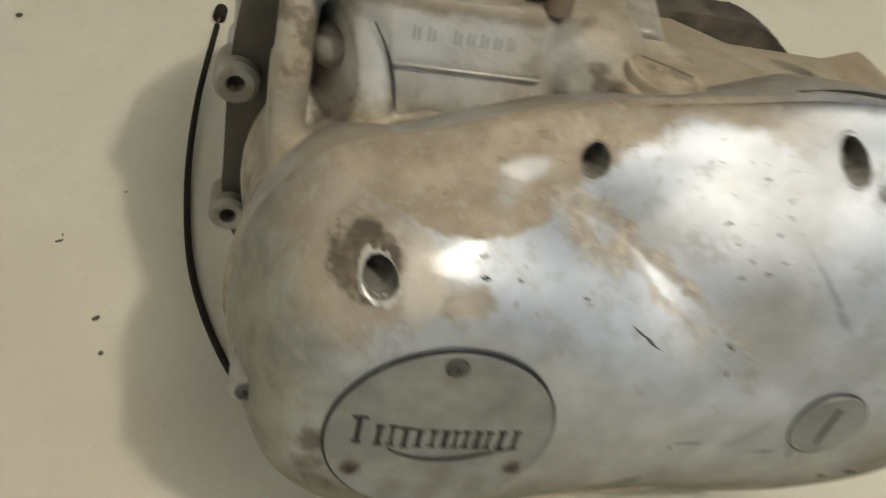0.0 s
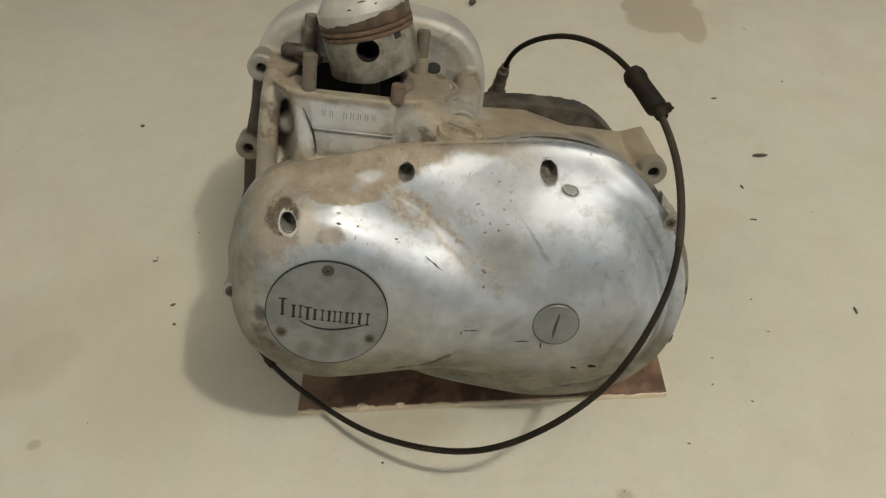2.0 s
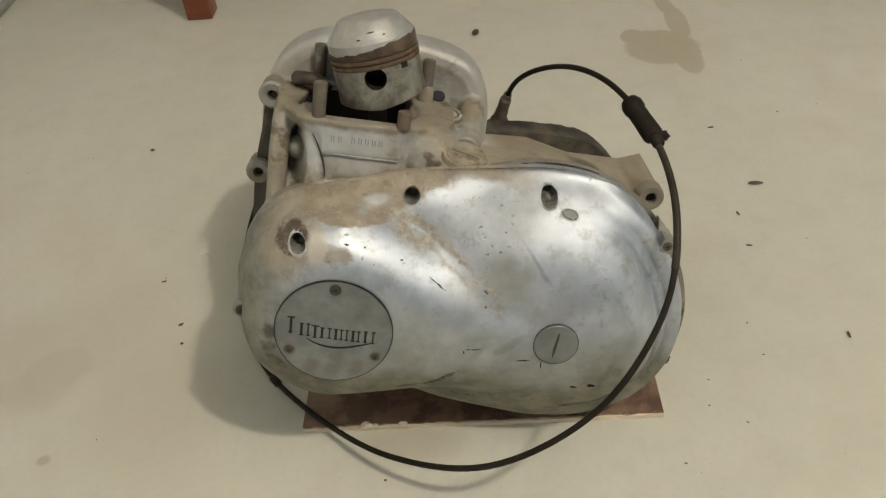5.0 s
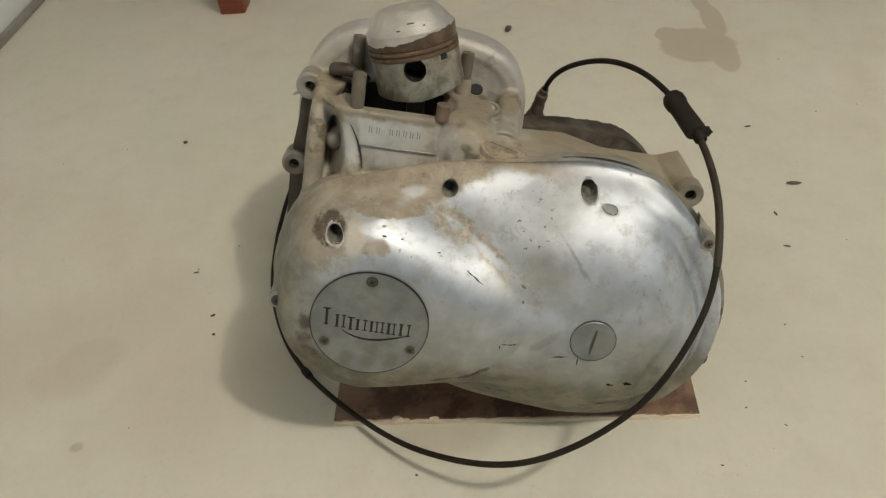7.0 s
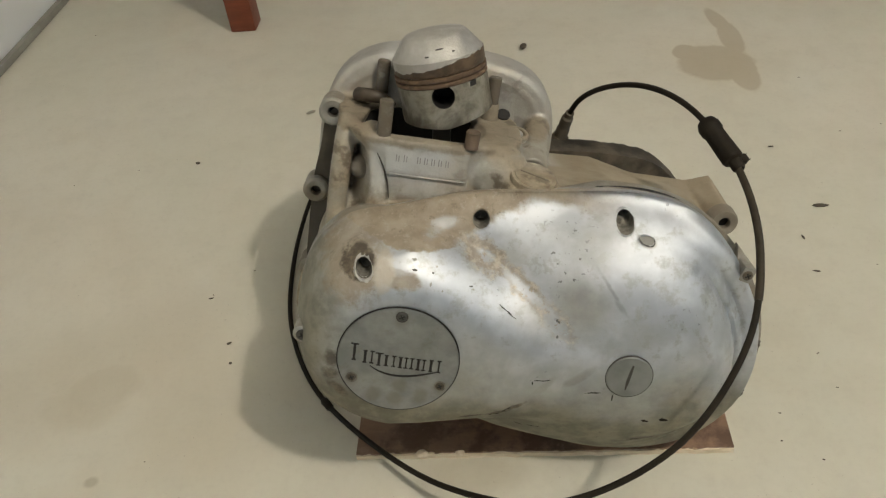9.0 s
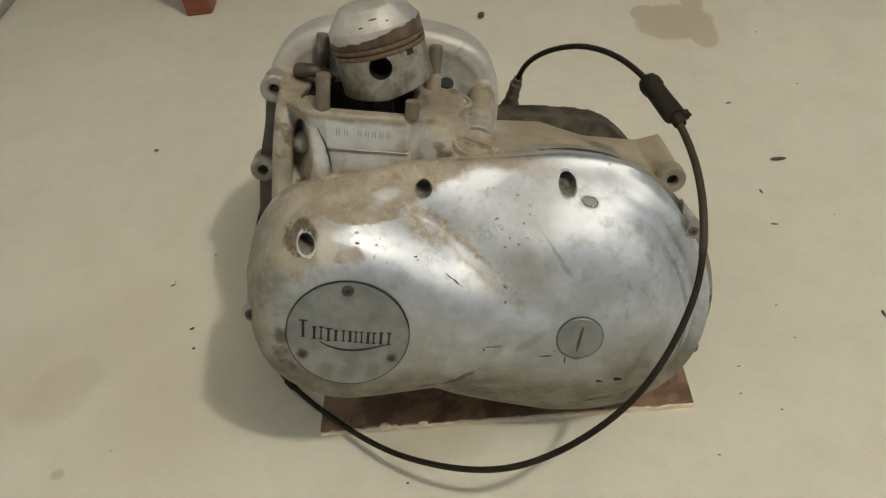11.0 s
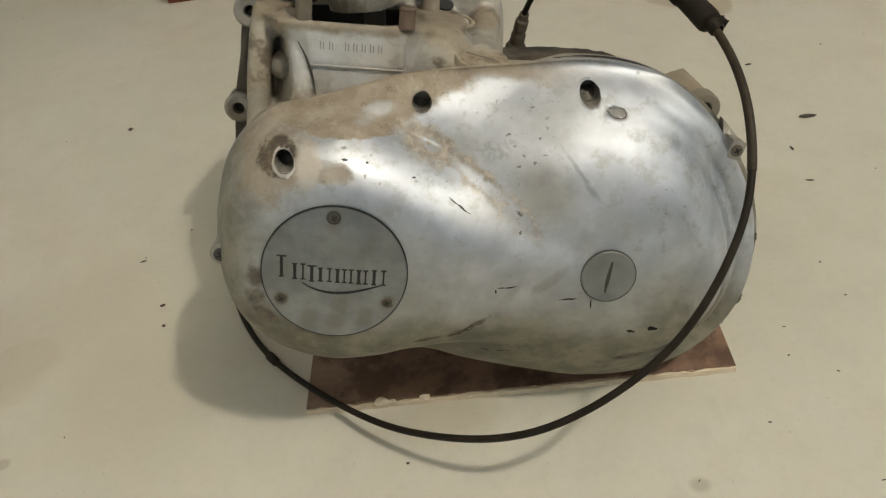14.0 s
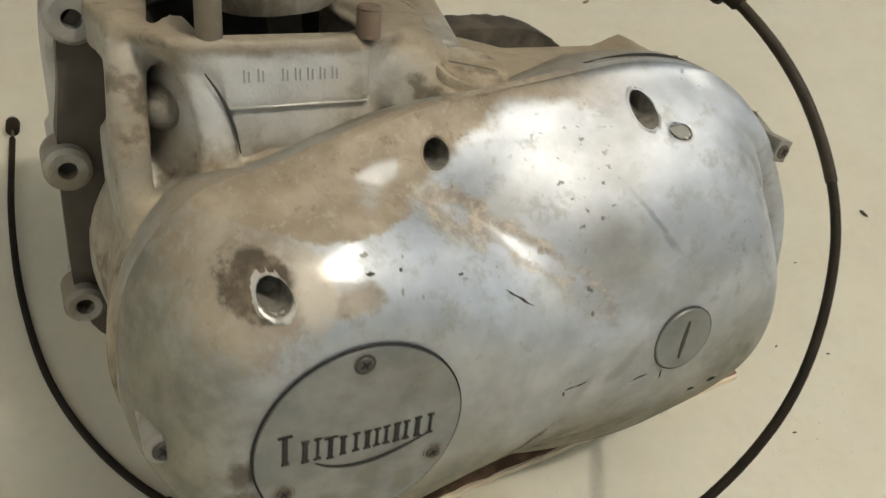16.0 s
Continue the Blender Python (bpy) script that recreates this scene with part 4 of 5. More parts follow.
# inner chaincase behind the cover
case_rim = [(p.x + 0.006 * min(1, max(0, (p.x - 0.19) / 0.04)), p.y - (0.006 * min(1, max(0, (0.125 - p.x) / 0.03)) * min(1, max(0, (p.x + 0.05) / 0.03)) if p.y > 0.05 else 0.0)) for p in RIM]
epart("chaincase", slab(case_rim, [(-0.0609, 0.0002), (-0.0622, 0.0004), (-0.0630, 0.0007), (-0.074, 0.0), (-0.090, -0.006), (-0.10, -0.02)]), CAST, None, "cast aluminium chaincase dull with oil")



# black strip paints the shade where the cover stands off its case
slit_shade = [p for p in RIM if 0.118 < p.x < 0.182 and p.y > 0.05]
epart("slit_shade", tube([(p.x, p.y + 0.0002, -0.0630) for p in slit_shade], lambda s: 0.0002 + 0.0011 * math.sin(math.pi * s), 8), BLACK, cover)


def circle(cx, cy, r, n=64, a0=0.0, a1=360.0):
    return [(cx + r * math.cos(radians(a0 + (a1 - a0) * i / n)), cy + r * math.sin(radians(a0 + (a1 - a0) * i / n))) for i in range(n if a1 - a0 == 360 else n + 1)]


CASTINGS = []


def cast(bm):
    """Keeps a solid for the one crankcase casting."""
    CASTINGS.append(bm)


# crank drum, near half and far half
cast(slab(circle(-0.002, 0.0, 0.074), [(-0.065, 0.002), (-0.075, 0.002), (-0.12, -0.004), (-0.16, 0.0)]))
cast(slab(circle(0.0, 0.0, 0.070), [(-0.15, 0.0), (-0.165, 0.002), (-0.20, 0.004), (-0.25, 0.0), (-0.262, -0.012)]))
# gearbox block behind the dome
cast(hull([(u, v, w) for w, top, lo, x1 in ((-0.085, 0.100, -0.085, 0.232), (-0.245, 0.076, -0.075, 0.225)) for u, v in
           ((0.062, top - 0.004), (0.15, top), (0.20, top - 0.012), (x1, 0.05), (x1 + 0.006, 0.0), (x1 - 0.02, lo + 0.03), (0.15, lo), (0.04, lo), (-0.03, lo + 0.02))]))

# neck and deck under the cylinder, with its mouth open
BORE = (-0.0018, -0.1350)
MOUTH = 0.0425
WIDE = 1.09


def deck():
    n = 72
    def sq(a, rx0, rx1, rz0, rz1):
        # rounded rectangle round the bore
        c, s = math.cos(a), math.sin(a)
        rx, rz = (rx1 if c > 0 else rx0), (rz1 if s > 0 else rz0)
        p = 2.4 if c > 0 and s > 0 else 4.0
        k = (abs(c) ** p + abs(s) ** p) ** (-1 / p)
        return BORE[0] + rx * c * k, BORE[1] + rz * s * k
    levels = [("in", 0.060), ("in", 0.118), ("in2", 0.1205)] + [("out", 0.1205, 0.0, 0.0), ("out", 0.1185, 0.0010, 0.0), ("out", 0.113, 0.0, 0.003), ("out", 0.103, 0.0, 0.016), ("out", 0.085, 0.0, 0.020), ("out", 0.05, 0.0, 0.020)]
    bm = bmesh.new()
    rings = []
    for lv in levels:
        ring = []
        for i in range(n):
            a = 2 * math.pi * i / n
            if lv[0] == "out":
                x, z = sq(a, 0.0525 + lv[2] - lv[3], 0.0745 + lv[2], 0.0565 + lv[2] * 0.5, 0.0442 + lv[2])
            else:
                r = MOUTH + (0.001 if lv[0] == "in2" else 0)
                x, z = BORE[0] + WIDE * r * math.cos(a), BORE[1] + r * math.sin(a)
            ring.append(bm.verts.new((x, lv[1], z)))
        rings.append(ring)
    for k, (a, b) in enumerate(zip(rings, rings[1:])):
        for i in range(n):
            j = (i + 1) % n
            bm.faces.new((a[i], a[j], b[j], b[i]))
    bm.faces.new(rings[0])
    bm.faces.new(rings[-1])
    cast(bm)


deck()
# number pad on the front of the neck
cast(hull([(-0.026, 0.1180, -0.0912), (0.0345, 0.1180, -0.0912), (-0.0245, 0.0950, -0.0886), (0.0335, 0.0950, -0.0886), (-0.026, 0.1180, -0.11), (0.0345, 0.1180, -0.11), (-0.0245, 0.0950, -0.11), (0.0335, 0.0950, -0.11)]))
# smooth swelling between neck and shelf, and the curved rib
cast(hull([(0.042, 0.118, -0.101), (0.072, 0.112, -0.105), (0.046, 0.08, -0.084), (0.07, 0.086, -0.085), (0.034, 0.118, -0.17), (0.078, 0.112, -0.17), (0.085, 0.08, -0.17), (0.034, 0.08, -0.17)]))
cast(tube(smooth_loop([(-0.040, 0.118, -0.118), (-0.034, 0.110, -0.106), (-0.029, 0.095, -0.099), (-0.027, 0.080, -0.095), (-0.030, 0.062, -0.090)], 6, False), 0.0080, 16))
bulge = bmesh.new()
bmesh.ops.create_uvsphere(bulge, u_segments=24, v_segments=16, radius=1.0)
for v in bulge.verts:
    v.co = Vector((0.0570 + 0.024 * v.co.x, 0.0960 + 0.0245 * v.co.y, -0.1080 + 0.020 * v.co.z))
cast(bulge)
cast(box(-0.058, -0.0465, 0.1045, 0.1200, -0.155, -0.1125))
# floor of the hollow beside the neck
cast(box(-0.06, -0.0465, 0.05, 0.112, -0.17, -0.134))
cast(tube(smooth_loop([(-0.0555, 0.120, -0.128), (-0.0565, 0.106, -0.116), (-0.0575, 0.085, -0.111), (-0.0580, 0.060, -0.108), (-0.0570, 0.035, -0.098), (-0.0540, 0.010, -0.088)], 6, False), lambda s: 0.0080 - 0.0010 * s, 16))
cast(hull([(-0.064, 0.030, -0.105), (-0.020, 0.030, -0.095), (-0.066, 0.056, -0.118), (-0.024, 0.062, -0.108), (-0.066, 0.070, -0.150), (-0.02, 0.072, -0.150), (-0.066, 0.03, -0.15), (-0.02, 0.03, -0.15)]))
# cylinder studs
for u, w, h, mat in ((-0.0285, -0.0972, 0.026, STEEL), (0.0335, -0.0945, 0.0125, RUST), (0.050, -0.166, 0.034, STEEL), (-0.036, -0.172, 0.034, STEEL)):
    b = [(0.0052, 0.0)]
    for k in range(int(h / 0.0016)):
        b += [(0.0051, 0.0016 * k + 0.0008), (0.0049, 0.0016 * k + 0.0012)]
    b += [(0.0052, h - 0.001), (0.0045, h), (0, h)]
    epart("stud", lathe(b, (u, 0.1195, w), (0, 1, 0), 20), mat, None, "short rusty threaded stud" if mat is RUST else "short grimy threaded stud")


def arch():
    """Rounded timing chest wall that stands up behind the piston."""
    cx, cy, R = 0.009, 0.070, 0.092
    def bow(r, up, a0, a1, n):
        out = []
        for i in range(n + 1):
            a = radians(a0 + (a1 - a0) * i / n)
            c, s = math.cos(a), math.sin(a)
            p = 3.6 if c > 0 else 3.0
            k = (abs(c) ** p + abs(s) ** p) ** (-1 / p)
            out.append((cx + (r + (0.006 if c > 0 else 0.0)) * c * k, cy + up * s * k))
        return out
    pts = [(cx - R, -0.02)] + bow(R, 0.092, 180, 0, 56) + [(cx + R + 0.006, -0.02)]
    bm = slab(pts, [(-0.178, -0.006), (-0.182, -0.0015), (-0.190, 0.0), (-0.214, 0.0), (-0.228, -0.003), (-0.26, -0.018), (-0.285, -0.036)])
    cast(bm)
    cast(tube([(x, y, -0.180) for x, y in bow(R - 0.012, 0.080, 172, 8, 48)], 0.0035, 10))


arch()


def mounting_lugs():
    for u, v, r in ((-0.0707, 0.1113, 0.0112), (-0.0798, 0.0441, 0.0104), (-0.0806, -0.0287, 0.0096)):
        bm = lathe([(0.0042, -0.02), (0.0042, -0.0004), (0.0052, 0.0), (r - 0.002, 0.0), (r, -0.002), (r, -0.022), (0.0, -0.022)], (u, v, -0.158), (0, 0, 1), 36)
        cast(hull([(u + dx, v + dy, w) for w in (-0.175, -0.21) for dx, dy in ((-r * 0.6, r * 0.6), (-r * 0.6, -r * 0.6), (0.02, r * 1.1), (0.02, -r * 1.1))]))
        lug = epart("mounting_lug", bm, CAST, None, "drilled cast aluminium lug")
        # black disc paints the shade inside the lug's hole
        epart("hole", lathe([(0.0041, 0.0), (0, 0.0)], (u, v, -0.171), (0, 0, 1), 24), BLACK, lug)
    # joint flange of the far half, coloured dark for the shade between the lugs
    epart("joint_flange", bevel(slab(smooth_loop([(-0.062, 0.118), (-0.076, 0.105), (-0.079, 0.08), (-0.083, 0.05), (-0.084, 0.01), (-0.083, -0.03), (-0.07, -0.055), (-0.04, -0.06), (-0.04, 0.11)], 4), [(-0.166, 0), (-0.19, 0)]), 0.002), GREASE_SHADE, None, "joint flange coloured dark for shade")
    cast(hull([(-0.066, 0.120, -0.150), (-0.048, 0.121, -0.11), (-0.055, 0.10, -0.112), (-0.066, 0.10, -0.158), (-0.05, 0.121, -0.2), (-0.068, 0.120, -0.2), (-0.066, 0.10, -0.2), (-0.04, 0.10, -0.2), (-0.04, 0.121, -0.16)]))
    cast(hull([(-0.060, 0.118, -0.118), (-0.050, 0.118, -0.112), (-0.052, 0.05, -0.105), (-0.064, 0.05, -0.112), (-0.060, 0.118, -0.15), (-0.05, 0.118, -0.15), (-0.052, 0.05, -0.15), (-0.064, 0.05, -0.15)]))
    epart("drain_knob", lathe([(0.0090, -0.02), (0.0090, 0.001), (0.0074, 0.005), (0.0040, 0.0075), (0.0, 0.0080)], (-0.0432, 0.0870, -0.1165), (0, 0.2, 1), 28), CAST, None)


mounting_lugs()


def piston():
    tilt = radians(18)
    ax = Vector((-math.sin(tilt), math.cos(tilt), 0))
    c = Vector((0.0098, 0.1489, -0.1415))
    R = 0.0335
    lo, hi = -0.0235, 0.0245
    q = Vector((0, 0, 1)).rotation_difference(ax)
    x_ax = Vector((math.cos(tilt), math.sin(tilt), 0))
    body = bmesh.new()
    na, nh = 120, 36
    rows = []
    for k in range(nh + 1):
        ring = []
        for i in range(na):
            a = 2 * math.pi * i / na
            x, z = R * math.sin(a), R * math.cos(a)
            h = lo + (0.0065 - lo) * k / nh
            if z > 0:
                r = math.hypot(x, h)
                if abs(r - 0.0082) < 0.0011:
                    x, h = x / r * 0.0082, h / r * 0.0082
                    z = math.sqrt(R * R - x * x)
            h += 0.004 * abs(math.sin(a)) * max(0.0, 1 - k / 6)
            ring.append((body.verts.new(c + x_ax * x + ax * h + Vector((0, 0, z))), x, h, z))
        rows.append(ring)
    for a, b in zip(rows, rows[1:]):
        for i in range(na):
            four = (a[i], a[(i + 1) % na], b[(i + 1) % na], b[i])
            if all(p[3] > 0 and math.hypot(p[1], p[2]) < 0.0083 for p in four):
                continue
            body.faces.new([p[0] for p in four])
    for v in [v for v in body.verts if not v.link_faces]:
        body.verts.remove(v)
    p = epart("piston", body, PISTON, None, "stained aluminium piston with brown rings")
    for h in (0.0070, 0.0110):
        epart("piston_ring", lathe([(R - 0.003, h), (R + 0.0004, h + 0.0003), (R + 0.0004, h + 0.0028), (R - 0.003, h + 0.0032)], c, ax, 72), RINGS, p, "thin brown varnished ring")
    land = lathe([(R - 0.0018, 0.006), (R - 0.0012, 0.0145), (R - 0.0002, 0.0150), (R + 0.0001, 0.0162), (R + 0.0001, 0.0180), (R - 0.0006, 0.0181)], c, ax, 144)
    land.verts.ensure_lookup_table()
    for v in land.verts[-288:]:
        d = v.co - c
        out = (d - ax * d.dot(ax)).normalized()
        k = 0.5 + 0.5 * out.dot(x_ax)
        v.co += ax * (0.0068 * k ** 1.3 + 0.0012 * noise.noise(out * 3 + Vector((3, 1, 2))) + 0.0011 * noise.noise(out * 11))
    epart("ring_land", land, BURNT, p, "band of dark burnt oil")
    epart("crown", lathe([(R - 0.0004, 0.0155), (R - 0.0002, 0.0165), (R - 0.0002, hi + 0.0005), (R - 0.0015, hi + 0.0018), (0.0285, hi + 0.0065), (0.0235, hi + 0.0130), (0.0215, hi + 0.0145), (0.010, hi + 0.0165), (0, hi + 0.0168)], c, ax, 72), CROWN, p, "pale domed crown")
    for a, r, h, wide in ((0.10, 0.0275, hi + 0.0078, 0.0030), (-0.22, 0.0302, hi + 0.0043, 0.0016), (0.42, 0.0296, hi + 0.0050, 0.0011)):
        spot = c + (x_ax * math.sin(a) + Vector((0, 0, 1)) * math.cos(a)) * r + ax * h
        tilt_m = Matrix.Translation(spot) @ Matrix((x_ax, ax, Vector((0, 0, 1)))).transposed().to_4x4() @ Matrix.Rotation(a, 4, "Y") @ Matrix.Rotation(radians(-42), 4, "X")
        knock = lathe([(0, 0.0003), (0.6, 0.0003), (1.0, 0.0), (1.0, -0.0008), (0, -0.0008)], (0, 0, 0), (0, 0, 1), 14)
        for vert in knock.verts:
            vert.co = tilt_m @ Vector((vert.co.x * wide, vert.co.y * 0.0006, vert.co.z))
        epart("knock", knock, SEAM, p)
    front = c + Vector((0, 0, R))
    # black tube carries the shade of the open pin bore
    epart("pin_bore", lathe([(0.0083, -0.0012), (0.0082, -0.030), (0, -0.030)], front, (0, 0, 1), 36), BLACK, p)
    for a, h, wide, tall in ((0.72, 0.0046, 0.0030, 0.0019),):
        m = Matrix((x_ax, ax, Vector((0, 0, 1)))).transposed().to_4x4()
        place = Matrix.Translation(c) @ m @ Matrix.Rotation(a, 4, "Y") @ Matrix.Translation((0, h, R))
        epart("oil_slot", bevel(box(-wide, wide, -tall, tall, -0.0015, 0.0003, None, place), 0.0003, 1), BLACK, p)
    epart("connecting_rod", bevel(box(-0.007, 0.007, -0.085, -0.012, -0.005, 0.005, None, Matrix.Translation(c) @ Matrix.Rotation(radians(6), 4, "Z")), 0.002), GREASE_SHADE, p, "dark oily connecting rod")


piston()
# lifted oily lever beside the piston
epart("feed_stub", tube(smooth_loop([(-0.052, 0.126, -0.165), (-0.044, 0.131, -0.150), (-0.034, 0.130, -0.150), (-0.026, 0.126, -0.145)], 6, False), lambda s: 0.0060 - 0.0020 * s, 12), STUB, None, "dark oily stub")
cast(lathe([(0, -0.03), (0.024, -0.03), (0.0215, -0.012), (0.0195, -0.0035), (0, -0.0035)], (0.0815, 0.1060, -0.0910), (0.05, 1, 0.25), 32))
# slotted cap and small screw on the shelf
cap = epart("filler_cap", lathe([(0.0170, -0.012), (0.0172, -0.0010), (0.0164, 0.0002), (0.0140, -0.0001), (0.0134, 0.0006), (0, 0.0008)], (0.0808, 0.1062, -0.0905), (0.05, 1, 0.25), 48), CASTING, None, "round slotted aluminium cap")
epart("slot", box(-0.0105, 0.0105, -0.0006, 0.0006, 0.0004, 0.0009, None, Matrix.Translation((0.0808, 0.1062, -0.0905)) @ Vector((0, 0, 1)).rotation_difference(Vector((0.05, 1, 0.25))).to_matrix().to_4x4() @ Matrix.Rotation(-0.4, 4, "Z")), STEEL, cap, smooth=False)
cast(tube(smooth_loop([(0.093, 0.122, -0.202), (0.0915, 0.118, -0.188), (0.0895, 0.111, -0.168), (0.087, 0.104, -0.146), (0.084, 0.097, -0.124)], 8, False), lambda s: 0.0095 + 0.0025 * s, 24))


def rear_end():
    lug = epart("swingarm_lug", lathe([(0.0046, -0.014), (0.0046, -0.0004), (0.0056, 0.0), (0.0098, 0.0), (0.0110, -0.002), (0.0116, -0.012), (0.0, -0.012)], (0.2392, 0.0766, -0.1200), (0, 0, 1), 36), CAST, None, "drilled cast aluminium rear lug")
    # shade inside the rear lug's hole, painted as a black disc
    epart("hole", lathe([(0.0045, 0.0), (0, 0.0)], (0.2392, 0.0766, -0.126), (0, 0, 1), 24), BLACK, lug)
    ring = [(0.2392 + 0.0098 * math.cos(k), 0.0766 + 0.0098 * math.sin(k), -0.131) for k in (0.1 * math.pi * i for i in range(20))]
    cast(hull(ring + [(0.2465, 0.0885, -0.196), (0.2240, 0.078, -0.200), (0.252, 0.055, -0.19), (0.205, 0.05, -0.19), (0.212, 0.05, -0.124)]))
    cast(hull([(0.150, 0.094, -0.100), (0.205, 0.083, -0.105), (0.238, 0.068, -0.124), (0.226, 0.081, -0.196), (0.16, 0.08, -0.20), (0.16, 0.05, -0.12), (0.23, 0.05, -0.19), (0.235, 0.05, -0.124)]))
    # dark sprocket shroud arching over the rear
    pts = smooth_loop([(0.106, 0.076, -0.250), (0.145, 0.080, -0.250), (0.169, 0.081, -0.250), (0.190, 0.0805, -0.250), (0.208, 0.078, -0.250), (0.2275, 0.068, -0.245), (0.242, 0.054, -0.238)], 6, False)
    bm = bmesh.new()
    rows = [[bm.verts.new((x, y + dy, z + dz)) for dy, dz in ((0.003, -0.010), (0.004, 0.0), (0.002, 0.020), (-0.03, 0.022), (-0.03, -0.010))] for x, y, z in pts]
    for a, b in zip(rows, rows[1:]):
        for k in range(5):
            bm.faces.new((a[k], a[(k + 1) % 5], b[(k + 1) % 5], b[k]))
    bm.faces.new(rows[0])
    bm.faces.new(rows[-1])
    roughen(bm, 0.0011, 260)
    epart("sprocket_shroud", bevel(bm, 0.001, 1, 50), SHROUD, None, "dark grease and shade-caked shroud")


rear_end()
# sump and feet that carry the engine on the board
foot = (AXES.transposed() @ (Vector((0, 0, 0.0061)) - DISC))


def ground_v(u, w, lift=0.0):
    """The height along the cylinder axis at which (u, w) touches the board."""
    up = AXES.transposed() @ Vector((0, 0, 1))
    return (0.0061 + lift - DISC.z - up.x * u - up.z * w) / up.y


cast(hull([(u, ground_v(u, w), w) for u in (0.0, 0.16) for w in (-0.115, -0.225)] + [(u, -0.04, w) for u in (-0.03, 0.18) for w in (-0.105, -0.235)]))


def crankcase_casting():
    """All solids melted into one casting with soft fillets."""
    bm = bmesh.new()
    for solid in CASTINGS:
        bmesh.ops.recalc_face_normals(solid, faces=solid.faces)
        me = bpy.data.meshes.new("solid")
        solid.to_mesh(me)
        solid.free()
        bm.from_mesh(me)
        bpy.data.meshes.remove(me)
    ob = epart("crankcase", bm, CASTING, None, "cast aluminium crankcase stained with oil")
    r = ob.modifiers.new("melt", "REMESH")
    r.mode, r.voxel_size, r.use_smooth_shade = "VOXEL", 0.0016, True
    f = ob.modifiers.new("fillet", "SMOOTH")
    f.factor, f.iterations = 0.5, 7
    return ob


crankcase = crankcase_casting()
# dark thread draws the shade in the groove between rib and pad
epart("rib_groove_shade", tube(smooth_loop([(-0.0315, 0.1080, -0.0925), (-0.0262, 0.0990, -0.0900), (-0.0222, 0.0880, -0.0890), (-0.0200, 0.0770, -0.0880)], 6, False), lambda s: 0.0003 + 0.0004 * math.sin(math.pi * s), 8), SEAM, crankcase)
# pale strip under the number pad paints the highlight along its edge
epart("pad_edge", bevel(box(-0.0235, 0.0325, 0.0943, 0.0955, -0.0917, -0.0883), 0.0004, 1), CAST_LIT, crankcase, "edge highlight painted as a pale strip")
epart("lower_pad", bevel(box(-0.0225, 0.0345, 0.066, 0.0962, -0.105, -0.0904), 0.0015, 2), CASTING, crankcase)
for k, u in enumerate((-0.018, -0.0125, -0.003, 0.002, 0.007, 0.012, 0.017)):
    tilt_m = Matrix.Translation((u, 0.1070, -0.0901)) @ Matrix.Rotation(radians(-8.4), 4, "X")
    bm = box(0, 0.0007, -0.0025, 0.0025, -0.0004, 0.0003, None, tilt_m)
    box(0.0018, 0.0025, -0.0025, 0.0018, -0.0004, 0.0003, bm, tilt_m)
    epart("stamped_bar", bm, STAMP, crankcase, smooth=False)
# black lining and floor paint the shade deep in the bore
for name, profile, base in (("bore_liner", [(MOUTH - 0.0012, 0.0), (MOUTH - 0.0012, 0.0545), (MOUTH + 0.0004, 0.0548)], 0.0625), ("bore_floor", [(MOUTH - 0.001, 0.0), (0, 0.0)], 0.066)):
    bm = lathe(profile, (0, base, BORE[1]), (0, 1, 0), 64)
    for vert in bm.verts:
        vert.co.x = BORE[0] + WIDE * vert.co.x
    epart(name, bm, BLACK, crankcase, "bore lining painted black for its shade")
boss = epart("stud_boss", lathe([(0.0088, -0.008), (0.0082, 0.0012), (0.0066, 0.0022), (0.0052, 0.0018), (0.0045, 0.0), (0, 0.0)], (0.0721, 0.1165, -0.1482), (0.1, 1, 0.35), 28), CASTING, crankcase)
screw_head((0.0723, 0.1172, -0.1480), (0.1, 1, 0.35), 0.0036, boss, CHIP, False)
epart("stud_boss", lathe([(0.0068, -0.004), (0.0062, 0.012), (0.0055, 0.0135), (0, 0.0135)], (0.050, 0.1195, -0.166), (0, 1, 0), 24), CASTING, crankcase)
epart("oilway", lathe([(0.0055, 0.0), (0.0055, 0.0012), (0.0045, 0.0012), (0, 0.0011)], (0.0610, 0.1232, -0.171), (0, 0.85, 0.5), 24), BLACK, crankcase)



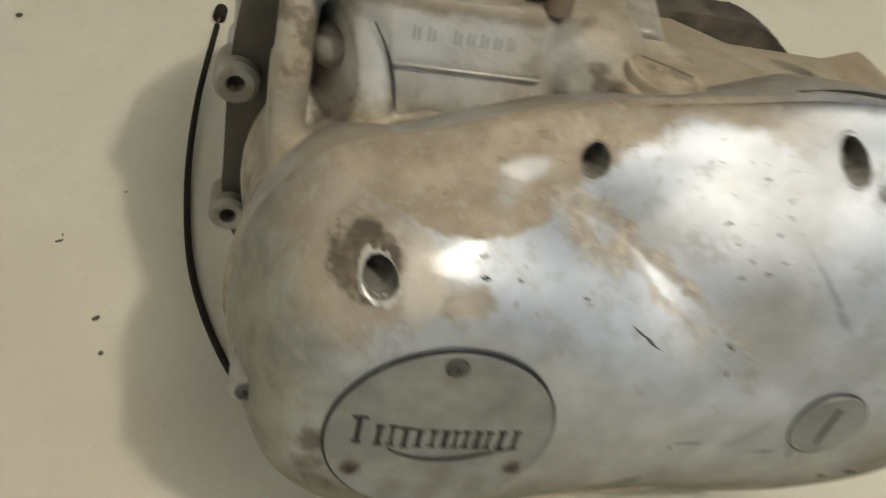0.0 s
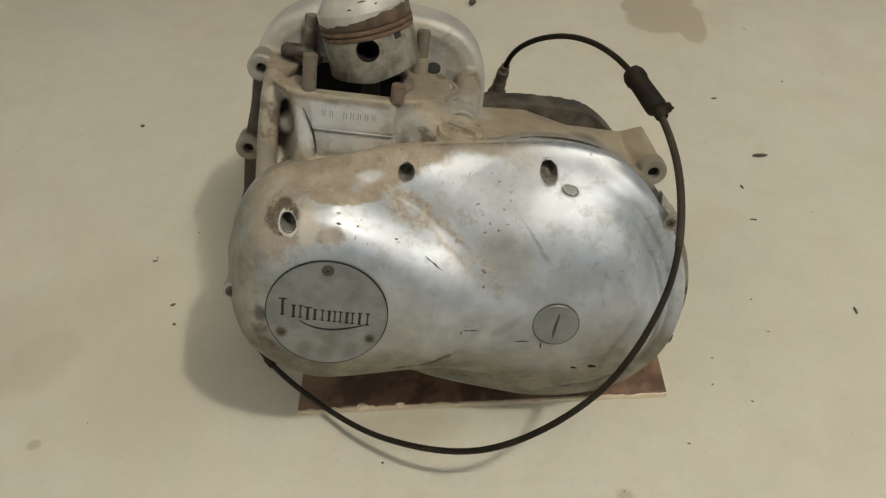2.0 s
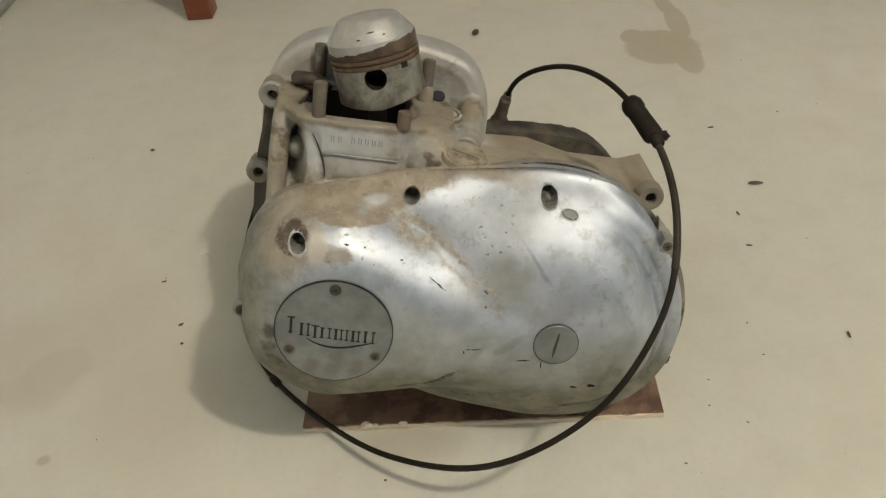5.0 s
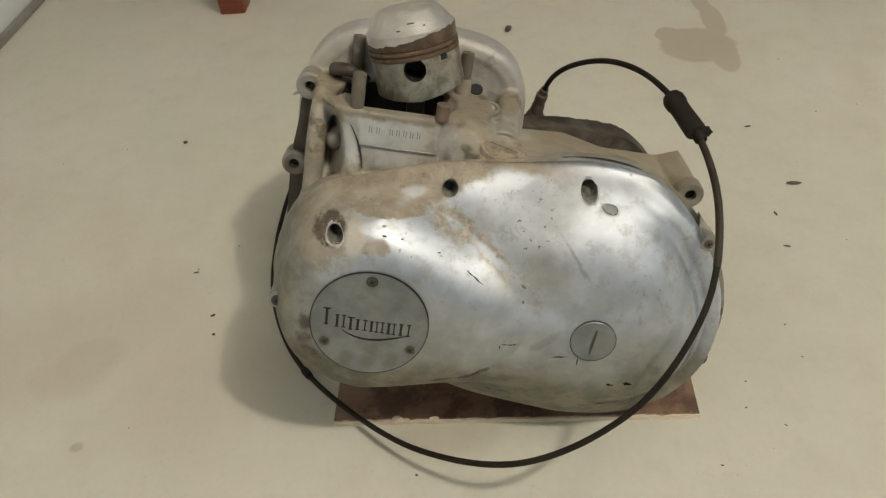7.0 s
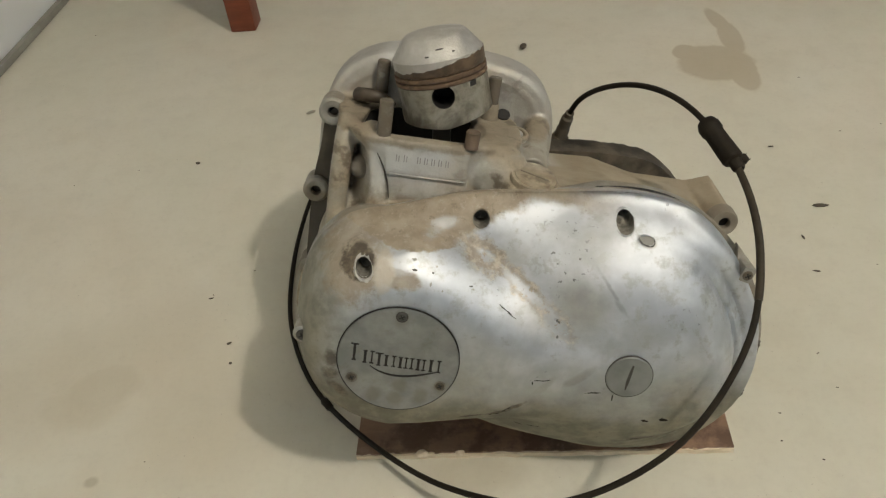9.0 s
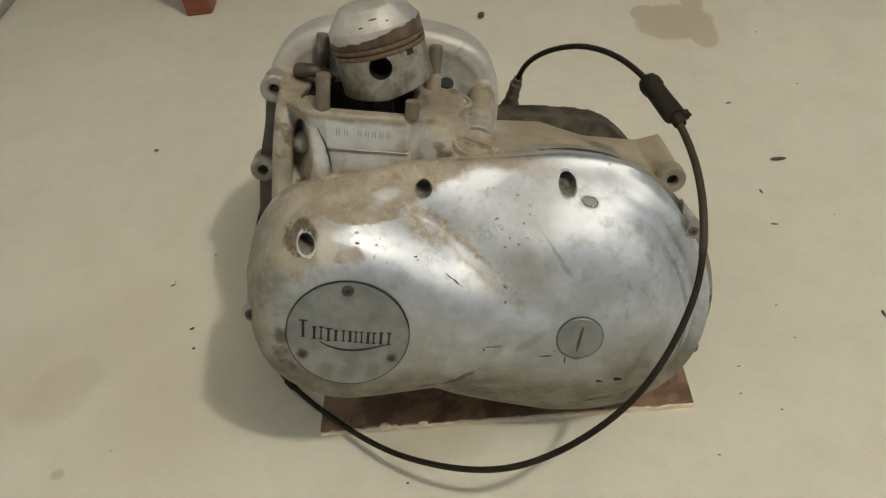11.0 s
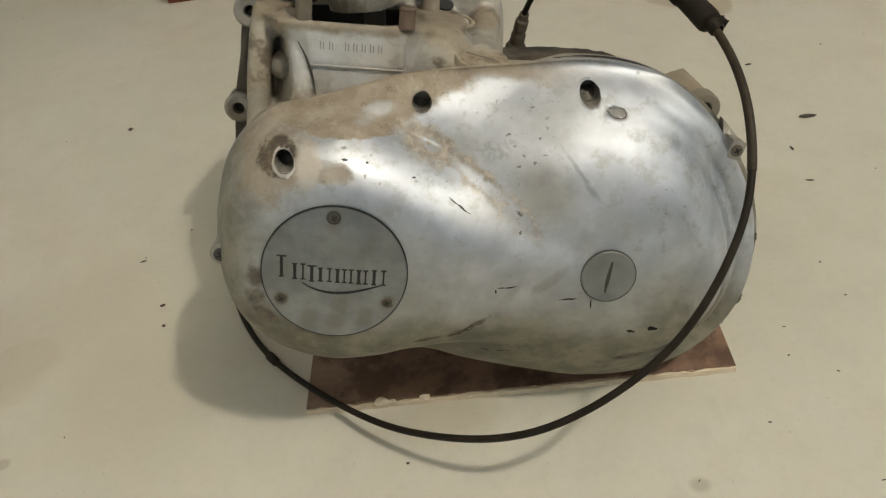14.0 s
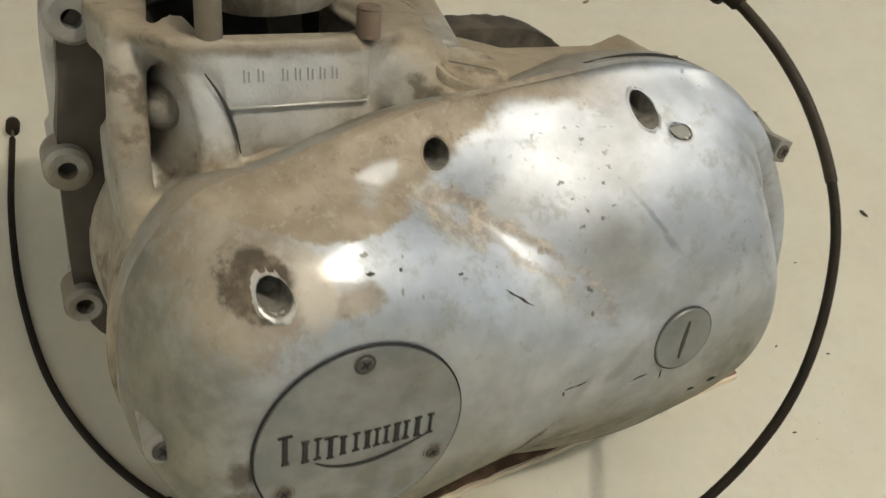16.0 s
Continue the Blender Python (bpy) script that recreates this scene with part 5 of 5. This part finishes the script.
# ---- control cable ----
def cable():
    e = tagged(new("control_cable"), "black control cable looping from the engine over the floor", "cable")
    way = smooth_loop(CABLE, 10, False)
    n = len(way)
    part("sheath", tube(way, 0.0023, 12), RUBBER, e, "black rubber sheath")
    a, b = int(n * 3.38 / 15), int(n * 3.95 / 15)
    part("thick_sleeve", tube(way[b - 1:int(n * 5.6 / 15)], 0.0027, 12), SLEEVE, e)
    p, q = way[a], way[b]
    d = (q - p).normalized()
    L = (q - p).length
    bm = lathe([(0.004, -0.004), (0.0066, -0.003), (0.0082, 0.001), (0.0082, 0.006), (0.0072, 0.008), (0.0073, L * 0.5), (0.0076, L - 0.009), (0.0077, L - 0.002), (0.0070, L), (0.0046, L + 0.001), (0.0048, L + 0.007), (0.0034, L + 0.009)], p, d, 28)
    bar = part("adjuster_barrel", bm, RUBBER, e, "dark ribbed rubber adjuster sleeve")
    part("lock_tab", bevel(box(0.004, 0.013, -0.002, 0.002, L - 0.004, L + 0.001, None, Matrix.Translation(p) @ Vector((0, 0, 1)).rotation_difference(d).to_matrix().to_4x4()), 0.0008), RUBBER, bar)
    p, d = way[0], (way[5] - way[0]).normalized()
    bm = lathe([(0.0085, -0.030), (0.0092, -0.014), (0.0078, -0.010), (0.0098, -0.006), (0.0106, 0.001), (0.0098, 0.007), (0.0076, 0.009), (0.0068, 0.012)], p, d, 24)
    base = part("cable_adjuster", roughen(bm, 0.0008, 240), RUBBER, e, "dark greasy cable adjuster")
    part("collar", lathe([(0.0064, 0.009), (0.0082, 0.0105), (0.0084, 0.0160), (0.0070, 0.0180), (0.0050, 0.0185)], p, d, 6), STEEL, base, "grimy steel hexagon nut")
    part("ferrule", tube(smooth_loop(way[2:8], 4, False), lambda s: 0.0060 if s < 0.45 else (0.0050 if s < 0.55 else (0.0054 if s < 0.85 else 0.0040)), 20), STEEL, base, "grimy steel ferrule")
    p, d = way[-1], (way[-1] - way[-4]).normalized()
    part("inner_wire", tube([p, p + d * 0.012], 0.0011, 8), SCREW, e, "bare steel inner wire")
    part("nipple", lathe([(0, 0.010), (0.0048, 0.010), (0.0052, 0.012), (0.0052, 0.022), (0.0045, 0.024), (0, 0.024)], p, d, 20), RUBBER, e, "small dark cable end")
    k = int(n * 10.7 / 15)
    part("joint_collar", lathe([(0.0025, -0.007), (0.0034, -0.006), (0.0036, 0.004), (0.0025, 0.006)], way[k], (way[k + 1] - way[k - 1]).normalized(), 16), RUBBER, e)


CABLE = [(0.1258, 0.2495, 0.1281), (0.1450, 0.2337, 0.1882), (0.1811, 0.1975, 0.2218), (0.2139, 0.1467, 0.2323), (0.2391, 0.0845, 0.2178), (0.2430, 0.0241, 0.1933), (0.2261, -0.0292, 0.1562), (0.1784, -0.0700, 0.1088),
         (0.1042, -0.0800, 0.0641), (0.0253, -0.0453, 0.0294), (-0.0448, 0.0121, 0.0104), (-0.1001, 0.0747, 0.0033), (-0.1342, 0.1495, 0.0025), (-0.1476, 0.2313, 0.0030), (-0.1477, 0.3154, 0.0072), (-0.1411, 0.4095, 0.0050)]
cable()


# ---- crumbs on the floor ----
def crumb(x, y, length, width, turn, tall, pale=False):
    bm = bmesh.new()
    bmesh.ops.create_icosphere(bm, subdivisions=2, radius=0.5)
    for v in bm.verts:
        v.co += Vector(noise.noise_vector(v.co * 2.5 + Vector((x * 40, y * 40, 0)))) * 0.16
        v.co = Vector((v.co.x * length, v.co.y * width, v.co.z * tall))
    z = min(v.co.z for v in bm.verts)
    bmesh.ops.translate(bm, verts=bm.verts, vec=(0, 0, -z))
    ob = tagged(link("crumb", bm, FLAKE if pale else CRUMB), "pale grey flake lying on the floor" if pale else "small dark crumb of dirt on the floor", "debris", "crumbs on the floor")
    ob.matrix_world = pose(x, y, 0, 0, 0, turn)


for spec in ((-0.307, 0.440, 0.0060, 0.0040, 20, 0.003), (0.113, 0.694, 0.0130, 0.0090, 60, 0.008), (0.411, 0.303, 0.0165, 0.0048, -3, 0.003), (0.390, 0.416, 0.0070, 0.0022, 0, 0.002),
             (-0.193, 0.133, 0.0050, 0.0028, 30, 0.002), (-0.186, 0.108, 0.0036, 0.0026, 0, 0.0016), (0.379, 0.254, 0.0020, 0.0080, 12, 0.0015), (0.377, 0.204, 0.0080, 0.0022, -15, 0.0012),
             (0.430, 0.080, 0.0022, 0.0085, 0, 0.002), (-0.179, 0.548, 0.0150, 0.0055, 32, 0.003, True), (-0.227, 0.196, 0.0060, 0.0018, 15, 0.0014), (0.020, -0.049, 0.0024, 0.0018, 0, 0.0014)):
    crumb(*spec)
tiny = random.Random(4)
for x, y in ((-0.457, 0.406), (-0.382, 0.432), (0.477, 0.442), (0.528, 0.453), (0.436, 0.210), (-0.190, 0.236), (0.350, 0.062), (0.290, 0.010), (0.310, -0.093), (0.346, -0.105), (0.203, -0.082),
             (0.259, -0.044), (0.346, 0.100), (0.296, 0.037), (0.317, -0.008), (-0.226, 0.201), (-0.235, 0.002), (-0.587, 0.828), (0.467, 0.570), (-0.172, -0.078)):
    crumb(x, y, tiny.uniform(0.0014, 0.0032), tiny.uniform(0.0007, 0.0014), tiny.uniform(-40, 40), 0.0008)
